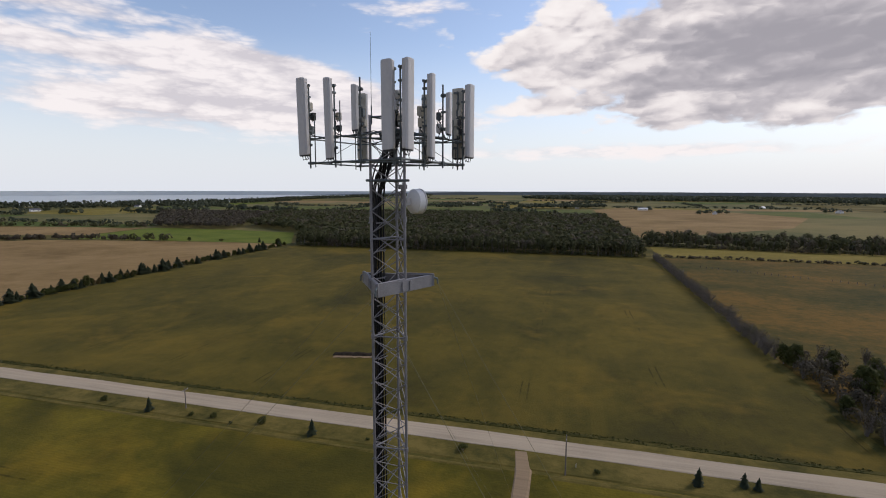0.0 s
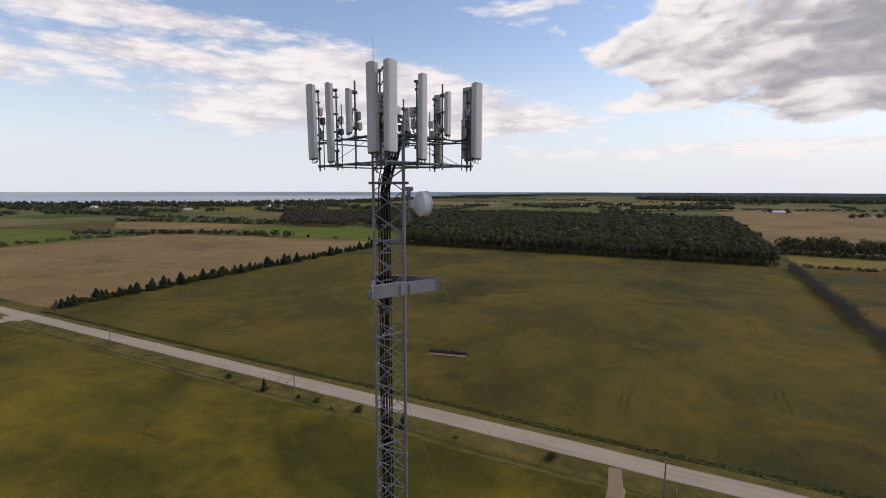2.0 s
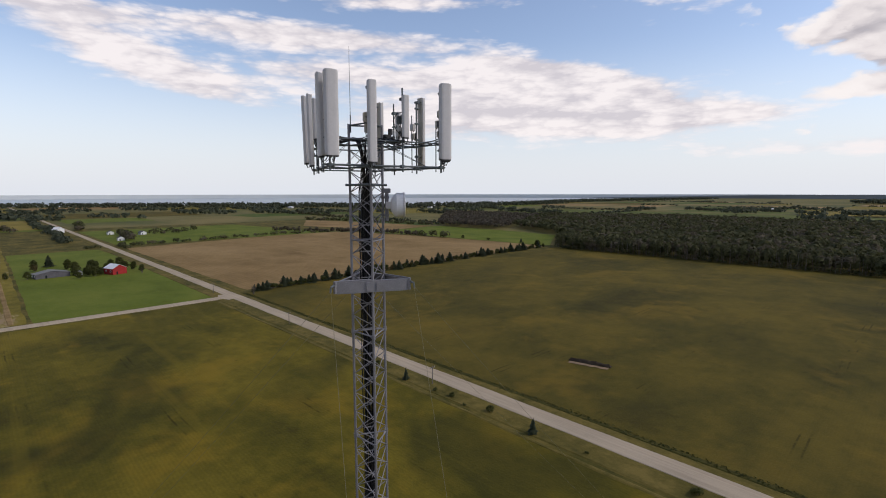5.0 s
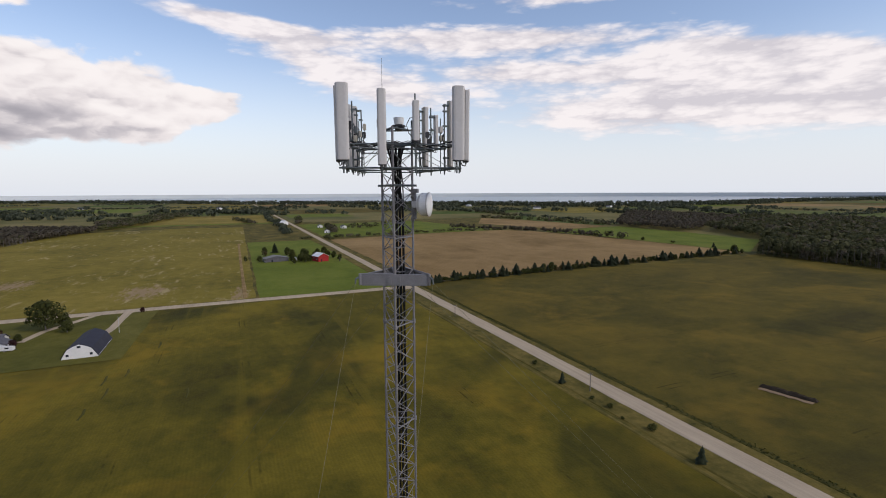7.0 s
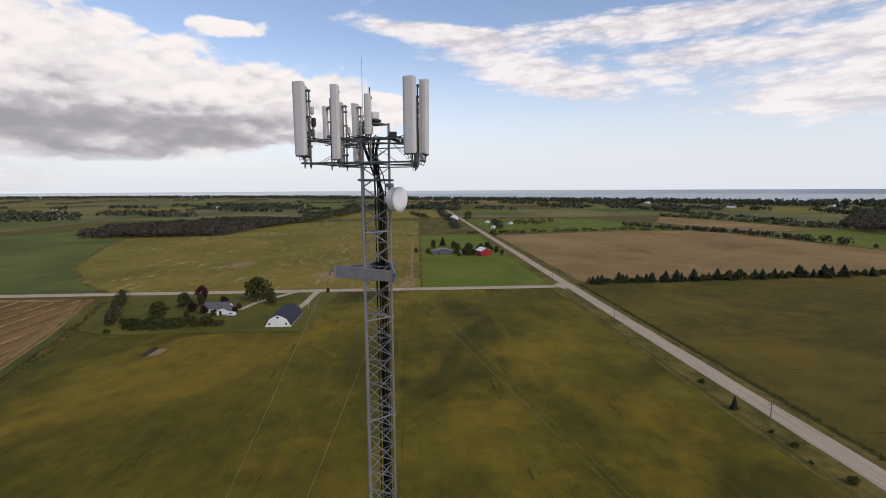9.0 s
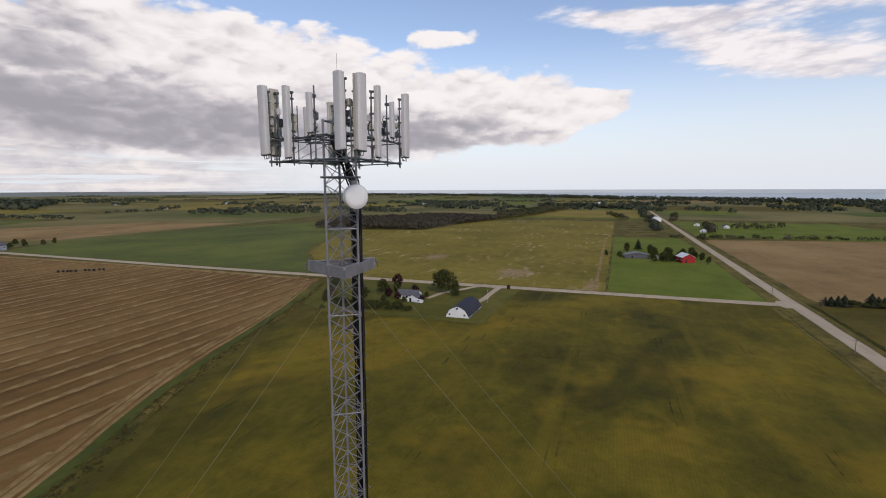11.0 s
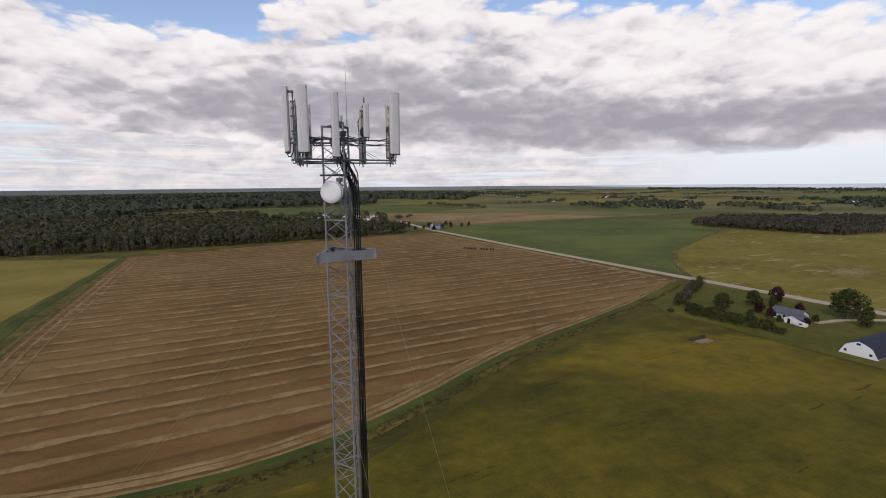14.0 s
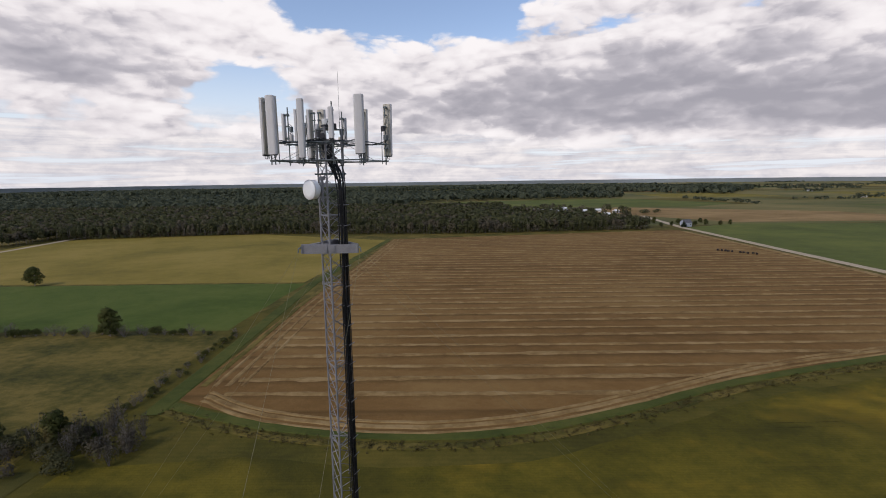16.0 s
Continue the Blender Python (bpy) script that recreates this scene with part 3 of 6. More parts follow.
# the further patchwork of fields
rng = random.Random(7)
FAR = [M_BROWN, M_GREEN, M_LAWN, M_HAY, M_YELLOW, M_CLOVER, M_SOY2, M_ROUGH]
HEDGES = []
for iu in range(-9, 9):
    for iv in range(-9, 9):
        u0, v0 = iu * 330 + rng.uniform(-30, 30), iv * 330 + 20
        if -640 < u0 < 660 and -980 < v0 < 900:
            continue
        if v0 < -560 and u0 > -340:
            continue
        du, dv = rng.choice((150, 300, 300)), rng.choice((140, 290, 290))
        if 300 < math.hypot(u0, v0) and rng.random() < 0.80:
            sheet("far_field", [(u0, v0), (u0 + du, v0), (u0 + du, v0 + dv), (u0, v0 + dv)], 0.02 + 0.004 * ((iu * 5 + iv * 3) % 17), rng.choice(FAR), "distant patch of farmland", "field")
        if rng.random() < 0.75:
            HEDGES.append(((u0, v0 + dv), (u0 + du, v0 + dv + rng.uniform(-10, 10))))
        if rng.random() < 0.4:
            HEDGES.append(((u0, v0), (u0 + rng.uniform(-10, 10), v0 + dv)))


def strip(name, line, width, z, mat, label, category, crown=0.0):
    """A road along a line of the grid, slightly raised, with sloping shoulders."""
    verts, faces = [], []
    half = width / 2
    prof = [(-half - 0.5, 0.02), (-half, z), (0, z + crown), (half, z), (half + 0.5, 0.02)]
    pts = []
    for (u0, v0), (u1, v1) in zip(line, line[1:]):
        n = max(1, int(math.hypot(u1 - u0, v1 - v0) / 12))
        pts += [(u0 + (u1 - u0) * i / n, v0 + (v1 - v0) * i / n) for i in range(n)]
    pts.append(line[-1])
    rg = random.Random(name)
    for i, p in enumerate(pts):
        a, b = pts[max(i - 1, 0)], pts[min(i + 1, len(pts) - 1)]
        d = Vector((b[0] - a[0], b[1] - a[1])).normalized()
        for o, h in prof:
            o += rg.uniform(-0.22, 0.22) if abs(o) > 0.1 else 0
            verts.append(W(p[0] - d.y * o, p[1] + d.x * o, h))
    m = len(prof)
    for i in range(len(pts) - 1):
        for j in range(m - 1):
            faces.append((i * m + j, i * m + j + 1, (i + 1) * m + j + 1, (i + 1) * m + j))
    ob = new(name, mesh_from(name, verts, faces, mat))
    return tagged(ob, label, category, kind="structure")


strip("verge", [(-1200, -3.2), (900, -3.2)], 15, 0.26, M_VERGE, "grassy roadside verge", "verge")
strip("road", [(-3500, -1.5), (2500, -1.5)], 5.7, 0.36, M_GRAVEL, "straight pale gravel road", "road", 0.08)
strip("side_road", [(0, -4), (0, -300), (-2, -420), (-8, -600), (-30, -760)], 6.0, 0.32, M_GRAVEL, "narrow pale gravel side road", "road", 0.06)
strip("road_mouth", [(-7, -4.5), (0, -7), (7, -4.5)], 5.0, 0.37, M_GRAVEL, "widened gravel mouth of the side road", "road")
strip("access_track", [(243, -5), (244, -12), (245, -60), (246, -86)], 2.4, 0.30, M_DIRT, "earth access track to the mast", "track")
strip("house_drive", [(3, -152), (14, -158), (26, -165), (40, -168)], 2.6, 0.29, M_GRAVEL, "pale gravel drive to the farmhouse", "track")
strip("farm_drive", [(3, -140), (30, -141), (46, -143)], 3.0, 0.30, M_GRAVEL, "gravel farm drive", "track")
strip("field_edge", [(-40, -288), (-94, -330), (-221, -386), (-304, -413), (-312, -466)], 3.2, 0.27, M_VERGE, "brownish rough strip between hay and green crop", "verge")
strip("pale_lane", [(612, -400), (616, -480), (625, -575)], 5.0, 0.29, M_GRAVEL, "pale lane beside the golden field", "track")
strip("field_lane", [(314.5, -180), (317, -330), (299, -520)], 4.5, 0.28, M_LUSH, "green worn field lane beside the stubble", "track")

# the lake and the far distance
def ring_points(a0, a1, r, n):
    return [(r * math.sin(radians(a0 + (a1 - a0) * i / n)), r * math.cos(radians(a0 + (a1 - a0) * i / n))) for i in range(n + 1)]


mat, g, b = material("lake_water", 0.35, 0, 0.5)
wv = g.noise(where(g), 0.004, 3)
g.link(g.ramp(wv, (0.3, (0.30, 0.335, 0.33)), (0.7, (0.38, 0.41, 0.40))), b.inputs["Base Color"])
M_LAKE = mat
def shore(a):
    """How far off the lake's shore lies, by the heading."""
    return float(np.interp(a, [-104, -82, -63, -45, -25, -11, 9], [4500, 3400, 2330, 2000, 1760, 2130, 4300]))


rng = random.Random(5)
inner = [(x * k3, y * k3) for i, (x, y) in enumerate(ring_points(-104, 9, 1.0, 40)) for k3 in [(shore(-104 + 113 * i / 40) + 130) * rng.uniform(0.985, 1.02)]]
outer = ring_points(-104, 9, 4930, 40)
verts = [(x, y, 0.12) for x, y in inner + outer]
faces = [(i, i + 1, 42 + i, 41 + i) for i in range(40)]
tagged(new("lake", mesh_from("lake", verts, faces, M_LAKE)), "grey-blue lake along the horizon", "water", kind="structure")


def backdrop(name, a0, a1, r, top, rough, mat, label, taper=0.0):
    """A low far rim; with a taper its ends run out gently."""
    pts = ring_points(a0, a1, r, 160)
    rg = random.Random(name)
    tops = []
    for i in range(161):
        a = (a1 - a0) * min(i, 160 - i) / 160
        tops.append((top + rg.uniform(-rough, rough)) * (min(1.0, a / taper) if taper else 1.0) + 0.01)
    verts = [(x, y, 0) for x, y in pts] + [(x, y, z) for (x, y), z in zip(pts, tops)]
    faces = [(i, i + 1, 162 + i, 161 + i) for i in range(160)]
    tagged(new(name, mesh_from(name, verts, faces, mat)), label, "backdrop", kind="structure")


# far land: the distance haze is painted in as a pale blue-grey
M_FARLAND = plain("haze_painted_land", (0.21, 0.235, 0.245), 0.95, 0, 0.002, 0.2, 0.0007)
# paler than the lake water: makes up for the light an upright face misses
M_FARLAKE = plain("far_lake_lightened", (0.60, 0.63, 0.63), 0.6, 0, 0.002, 0.05, 0.0005)
backdrop("backdrop", -112, 17, 4920, 34, 0.0, M_FARLAKE, "far water under the horizon, its colour lightened for an upright face")
backdrop("backdrop", -6, 266, 4880, 33, 1.0, M_FARLAND, "wooded plain under the horizon with haze painted into its colour", 22.0)

# ---- woods ----
def leaf_quads(rg, centres, radii, count, size):
    """Many small leaf clumps, as bent quads, spread over the outer part of crowns."""
    n = len(centres)
    c = np.repeat(np.asarray(centres, float), count, axis=0)
    r = np.repeat(np.asarray(radii, float), count, axis=0)
    d = rg.normal(size=(n * count, 3))
    d /= np.linalg.norm(d, axis=1, keepdims=True)
    d[:, 2] = np.where(d[:, 2] < -0.55, -d[:, 2], d[:, 2])
    rad = rg.uniform(0.72, 1.0, (n * count, 1)) ** 0.5
    # lobes make the outline uneven
    lobe = 1 + 0.22 * np.sin(d[:, :1] * 5 + c[:, :1]) * np.cos(d[:, 1:2] * 4 + c[:, 1:2] * 1.3) + rg.normal(0, 0.07, (n * count, 1))
    p = c + d * r * rad * lobe
    a = rg.normal(size=p.shape)
    a /= np.linalg.norm(a, axis=1, keepdims=True)
    a = a * 0.3 + np.cross(d, a)
    a /= np.linalg.norm(a, axis=1, keepdims=True)
    b = np.cross(d, a)
    b /= np.linalg.norm(b, axis=1, keepdims=True) + 1e-9
    s = size * rg.uniform(0.6, 1.3, (len(p), 1))
    q = np.stack([p - a * s - b * s * 0.6, p + a * s - b * s * 0.7 - d * s * 0.3, p + a * s * 0.8 + b * s * 0.8, p - a * s * 0.9 + b * s * 0.6 - d * s * 0.3], 1)
    nrm = d * 0.85 + rg.normal(0, 0.22, d.shape) + np.array([0, 0, 0.15])
    nrm /= np.linalg.norm(nrm, axis=1, keepdims=True)
    return q.reshape(-1, 3), np.repeat(nrm, 4, axis=0)


def quads_mesh(name, q, mat, normals=None):
    me = bpy.data.meshes.new(name)
    n = len(q) // 4
    me.vertices.add(len(q))
    me.vertices.foreach_set("co", q.astype(np.float32).ravel())
    me.loops.add(len(q))
    me.loops.foreach_set("vertex_index", np.arange(len(q), dtype=np.int32))
    me.polygons.add(n)
    me.polygons.foreach_set("loop_start", np.arange(0, 4 * n, 4, dtype=np.int32))
    me.materials.append(mat)
    me.update(calc_edges=True)
    if normals is not None:                       # crowns shade as rounded masses
        me.polygons.foreach_set("use_smooth", np.ones(n, dtype=bool))
        me.normals_split_custom_set(normals.astype(np.float32))
    return me


def trunk_quads(feet, heights, radius, rg):
    out = []
    for (x, y), h in zip(feet, heights):
        r = radius * rg.uniform(0.7, 1.3)
        lx, ly = rg.normal(0, 0.03 * h), rg.normal(0, 0.03 * h)
        b = [(x + r, y, 0), (x, y + r, 0), (x - r, y, 0), (x, y - r, 0)]
        t = [(x + lx + r * 0.4, y + ly, h), (x + lx, y + ly + r * 0.4, h), (x + lx - r * 0.4, y + ly, h), (x + lx, y + ly - r * 0.4, h)]
        for i in range(4):
            j = (i + 1) % 4
            out += [b[i], b[j], t[j], t[i]]
    return np.array(out)


def inside(u, v, poly):
    hit = False
    for (u0, v0), (u1, v1) in zip(poly, poly[1:] + poly[:1]):
        if (v0 > v) != (v1 > v) and u < (u1 - u0) * (v - v0) / (v1 - v0) + u0:
            hit = not hit
    return hit


def wood(name, poly, spacing, height, leaves, size, mat, label, seed, front=(), trunks=True, spread=0.2):
    """A wood: crowns in a jittered grid, with pale trunks along the edge that shows."""
    rg = np.random.default_rng(seed)
    us, vs = [p[0] for p in poly], [p[1] for p in poly]
    feet, hs = [], []
    u = min(us)
    while u < max(us):
        v = min(vs)
        while v < max(vs):
            a, b = u + rg.uniform(-0.45, 0.45) * spacing, v + rg.uniform(-0.45, 0.45) * spacing
            if inside(a, b, poly):
                feet.append(tuple(W(a, b).xy))
                hs.append(height * rg.uniform(0.95 - spread, 0.95 + spread))
            v += spacing
        u += spacing
    hs = np.array(hs)
    ft = np.array(feet)
    cen = np.c_[ft, hs * (0.54 if trunks else 0.66)]
    rad = np.c_[spacing * rg.uniform(0.40, 0.66, len(hs)), spacing * rg.uniform(0.40, 0.66, len(hs)), hs * (rg.uniform(0.36, 0.48, len(hs)) if trunks else rg.uniform(0.26, 0.38, len(hs)))]
    q, nr = leaf_quads(rg, cen, rad, leaves, size)
    crown = tagged(new(name, quads_mesh(name, q, mat, nr)), label, "wood", kind="stuff")
    if trunks:
        tq = trunk_quads(feet, hs * 0.88, 0.13, rg)
        bare, tall = [], []
        for (u0, v0), (u1, v1) in zip(front, front[1:]):            # pale stems standing free along the edge
            n = int(math.hypot(u1 - u0, v1 - v0) / 1.7)
            for i in range(n):
                f = (i + rg.uniform(-0.5, 0.5)) / n
                bare.append(tuple(W(u0 + (u1 - u0) * f + rg.normal(0, 1.2), v0 + (v1 - v0) * f + rg.normal(0, 1.2)).xy))
                tall.append(height * rg.uniform(0.55, 0.98))
        if bare:
            tq = np.concatenate([tq, trunk_quads(bare, tall, 0.13, rg)])
        tr = new("trunks", quads_mesh("trunks", tq, M_DARKBARK))
        tr.parent = crown
        tagged(tr, "grey trunks", kind="stuff")
    return crown


wood("woodland", [(-8, 316), (312, 318), (312, 350), (-20, 350)], 5.0, 12.5, 95, 0.78, M_WOODLEAF, "dark mixed woodland edge with pale trunks", 11, [(-6, 317), (311, 319)])
wood("woodland", [(-20, 350), (312, 350), (308, 820), (-100, 900), (-340, 800), (-200, 500), (-85, 440)], 8.0, 12.5, 32, 1.5, M_WOODLEAF, "dark mixed woodland seen over its canopy", 12, trunks=False)
wood("woodland", [(-200, 470), (-340, 800), (-609, 758), (-318, 452), (-188, 456)], 8.4, 10.5, 30, 1.5, M_PURPLEWOOD, "purple-brown wood losing its leaves", 19, trunks=False)
wood("woodland", [(646, -450), (634, -542), (439, -580), (300, -566), (220, -562), (35, -580), (20, -612), (220, -600), (440, -620), (670, -580)], 5.2, 13, 85, 0.82, M_WOODLEAF, "dark woodland edge with pale trunks", 13, [(632, -544), (439, -582), (300, -567), (220, -563), (35, -582)])
wood("woodland", [(670, -580), (440, -620), (220, -600), (60, -612), (60, -700), (150, -800), (150, -960), (1000, -960), (1000, -560)], 8.8, 13, 28, 1.7, M_WOODLEAF, "broad dark woodland seen over its canopy", 14, trunks=False)
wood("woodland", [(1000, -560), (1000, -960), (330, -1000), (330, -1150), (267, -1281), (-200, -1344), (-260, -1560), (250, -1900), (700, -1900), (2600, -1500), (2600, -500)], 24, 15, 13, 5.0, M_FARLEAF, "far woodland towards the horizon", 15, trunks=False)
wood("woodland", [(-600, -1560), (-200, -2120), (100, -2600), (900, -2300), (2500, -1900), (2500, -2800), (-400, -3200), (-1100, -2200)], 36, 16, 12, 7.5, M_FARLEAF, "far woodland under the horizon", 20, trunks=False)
wood("woodland", [(-313, -469), (-329, -318), (-425, -306), (-560, -268), (-600, -400), (-420, -500)], 6.5, 9.5, 52, 1.1, M_PURPLEWOOD, "dark purple-brown copse beyond the hay field", 16, [(-313, -466), (-331, -390), (-330, -316), (-425, -303)])
wood("woodland", [(-560, -268), (-682, -230), (-1000, -180), (-1010, -240), (-700, -300)], 8, 9, 40, 1.1, M_WOODLEAF, "dark line of trees behind the hay field", 17, trunks=False)
wood("woodland", [(318, 404), (446, 385), (760, 372), (900, 420), (900, 455), (600, 425), (330, 440)], 6.6, 12, 90, 0.8, M_WOODLEAF, "dark belt of trees behind the pale strip", 18, [(318, 402), (446, 384), (760, 371)], spread=0.4)
wood("woodland", [(-60, 2930), (511, 2420), (1136, 2320), (2200, 1500), (2700, 1900), (1500, 3000), (200, 3700)], 36, 16, 12, 7.5, M_FARLEAF, "far wood under the horizon", 21, trunks=False)
wood("woodland", [(113, 1255), (354, 1395), (340, 1480), (90, 1340)], 12, 13, 30, 2.0, M_FARLEAF, "dark block of wood among far fields", 22, trunks=False)

# ---- the mast ----
LEG_R = 0.50
LEGS = [Vector((LEG_R * math.cos(radians(a)), LEG_R * math.sin(radians(a)), 0)) for a in (-52, 68, 188)]
TOP = 56.52


def up(p, z):
    return Vector((p[0], p[1], z))


tower = thing("lattice_tower", "galvanised steel triangular lattice mast standing in the field", "mast")
for p in LEGS:
    bm = rod(bmesh.new(), up(p, 0), up(p, TOP), 0.034, seg=12)
    for z in range(3, 57, 3):                       # bolted section joints
        rod(bm, up(p, z - 0.06), up(p, z + 0.06), 0.052, seg=10)
    part("leg", bm, M_STEEL, tower, smooth=False)
BAY = 0.55
low = bmesh.new()
zs = [0.3 + BAY * i for i in range(int((TOP - 0.5) / BAY))]
for z in zs:
    for i in range(3):
        a, b = LEGS[i], LEGS[(i + 1) % 3]
        bm = low if z < 44 else bmesh.new()
        rod(bm, up(a, z + BAY), up(b, z), 0.0125, seg=6)
        if z >= 44:
            part("diagonal_brace", bm, M_STEEL, tower)
        if 44 <= z <= 52.6:
            part("diagonal_brace", rod(bmesh.new(), up(b, z + BAY), up(a, z), 0.0115, seg=6), M_STEEL, tower)
        if z > 52.6:                                # the head is braced both ways
            part("diagonal_brace", rod(bmesh.new(), up(b, z + BAY), up(a, z), 0.012, seg=6), M_STEEL, tower)
tagged(part("lattice_web", low, M_STEEL, tower), kind="stuff")
for z in (3, 9, 15, 21, 27, 33, 39, 45, 48, 51, 53.5, 54.95, 55.4, 55.97, TOP - 0.04):
    for i in range(3):
        a, b = up(LEGS[i], z), up(LEGS[(i + 1) % 3], z)
        over = (b - a).normalized() * (0.12 if z == 54.95 else 0.0)
        part("horizontal_brace", rod(bmesh.new(), a - over, b + over, 0.03 if z == 54.95 else 0.02, seg=8), M_DARKSTEEL if z > 54 else M_STEEL, tower)
bm = bmesh.new()
box(bm, (0, 0, 0.25), (1.6, 1.6, 0.5), 0.2, 0.03)
part("footing", bm, plain("concrete", (0.42, 0.41, 0.39), 0.9), tower, "concrete footing")

# stabiliser frame that carries the guys
frame_t = thing("stabiliser_frame", "grey steel triangular stabiliser frame round the mast", "steel frame")
TIPS = [Vector((1.1 * math.cos(radians(a)), 1.1 * math.sin(radians(a)), 52.36)) for a in (8, 128, 248)]
for i in range(3):
    a, b = TIPS[i], TIPS[(i + 1) % 3]
    mid, d = (a + b) / 2, (b - a)
    turn, ln = math.atan2(d.y, d.x), d.length
    n = Vector((math.sin(turn), -math.cos(turn), 0))
    bm = box(bmesh.new(), mid, (ln - 0.06, 0.014, 0.28), turn)
    for s in (0.147, -0.147):
        box(bm, mid + Vector((0, 0, s)) - n * 0.035, (ln - 0.10, 0.075, 0.014), turn)
    part("channel_beam", bm, M_STEEL, frame_t)
    # a top strut behind each beam, and the plates that clamp it to the leg
    part("top_strut", rod(bmesh.new(), a + Vector((0, 0, 0.17)), up(LEGS[(i + 1) % 3], 52.53), 0.02), M_STEEL, frame_t)
    for k2 in (-1, 1):
        part("clamp_plate", box(bmesh.new(), mid + d.normalized() * 0.13 * k2 + n * 0.02, (0.09, 0.03, 0.22), turn, 0.004), M_STEEL, frame_t)
for a in TIPS:
    bm = box(bmesh.new(), a + Vector((0, 0, 0.02)), (0.07, 0.07, 0.32), math.atan2(a.y, a.x), 0.008)
    part("corner_post", bm, M_STEEL, frame_t)
    bm = bmesh.new()
    rod(bm, a + Vector((0, 0, 0.10)), a * 1.0 + Vector((a.x * 0.11, a.y * 0.11, 0.04)), 0.028)
    rod(bm, a + Vector((a.x * 0.11, a.y * 0.11, 0.06)), a + Vector((a.x * 0.13, a.y * 0.13, -0.10)), 0.022)
    part("shackle", bm, M_DARKSTEEL, frame_t, "dark guy shackle")

# guy wires: two from each beam to one anchor
ANCHORS = [(-54, 51), (63, 55), (184, 53)]
for (ang, rho), (i, j) in zip(ANCHORS, ((2, 0), (0, 1), (1, 2))):
    g0 = Vector((rho * math.cos(radians(ang)), rho * math.sin(radians(ang)), 0.25))
    blk = thing("guy_anchor", "concrete guy anchor block in the field", "anchor", (g0.x, g0.y, 0), "guy anchors")
    part("anchor_block", box(bmesh.new(), (0, 0, 0.15), (0.8, 0.8, 0.5), radians(ang), 0.03), bpy.data.materials["concrete"], blk)
    for tip in (i, j):
        a = TIPS[tip] + Vector((TIPS[tip].x * 0.12, TIPS[tip].y * 0.12, -0.05))
        w = part("guy_wire", tube(bmesh.new(), curve(a, g0, 0.9, 24), 0.0040, 5), M_ROPE)
        tagged(w, "thin yellowed guy wire from the stabiliser frame to its anchor", "guy wire", "guy wires")

# feeder cables on their ladder
bundle = thing("feeder_cables", "thick bundle of black feeder cables clamped up the mast", "cable bundle")
EB = Vector((math.cos(radians(134)), math.sin(radians(134)), 0))
TB = Vector((-EB.y, EB.x, 0))
CB = EB * 0.545 + Vector((0.05, 0.01, 0))
rng = random.Random(3)
for i in range(14):
    p = CB + EB * (0.060 * (i % 4 - 1.5)) + TB * (0.092 * (i // 4 - 1.5) + 0.03 * (i % 2))
    pts = [up(p, 0.1)]
    turn_in = 54.25 + 0.75 * ((i * 5) % 14) / 13
    for z in range(2, 53, 2):
        pts.append(up(p + Vector((rng.uniform(-0.012, 0.012), rng.uniform(-0.012, 0.012), 0)), z))
    a = 2.4 + i * 1.9
    inner = Vector((0.16 * math.cos(a), 0.16 * math.sin(a), 0))
    pts += [up(p, turn_in - 0.5), up(p * 0.97 + inner * 0.03, turn_in), up(p * 0.80 + inner * 0.2, turn_in + 0.28), up(p * 0.5 + inner * 0.5, turn_in + 0.50), up(inner, 55.75), up(inner * 1.6, 56.05 + 0.02 * (i % 4))]
    part("cable", tube(bmesh.new(), pts, rng.choice((0.018, 0.022, 0.025)), 6), M_BLACK, bundle, smooth=True)
for z in np.arange(40.2, 54.6, 0.72):
    bm = box(bmesh.new(), up(CB + EB * 0.135, z), (0.36, 0.012, 0.03), radians(134 + 90))
    box(bm, up(CB - EB * 0.135, z), (0.36, 0.012, 0.03), radians(134 + 90))
    rod(bm, up(LEGS[2], z - 0.02), up(CB + TB * 0.17, z), 0.010, seg=5)
    rod(bm, up(LEGS[1] * 0.5 + LEGS[2] * 0.5, z - 0.02), up(CB - TB * 0.14, z), 0.010, seg=5)
    part("cable_clamp", bm, M_STEEL, bundle)


# ---- mast head: three antenna frames ----
class Sector:
    def __init__(self, normal, rho):
        self.a = radians(normal)
        self.n = Vector((math.cos(self.a), math.sin(self.a), 0))
        self.t = Vector((-self.n.y, self.n.x, 0))
        self.rho = rho

    def at(self, s, out, z):
        return self.n * (self.rho + out) + self.t * s + Vector((0, 0, z))


SECTORS = [
    (Sector(-39.7, 1.22), ((-1.37, 1), (-0.42, 0), (0.43, 2), (1.50, 1))),
    (Sector(65.7, 1.24), ((-1.43, 1), (-0.50, 0), (0.45, 2), (1.35, 1))),
    (Sector(222.6, 1.12), ((-1.64, 1), (-0.70, 0), (0.17, 2), (1.20, 1))),
]
LOWZ, UPZ = 55.38, 55.97


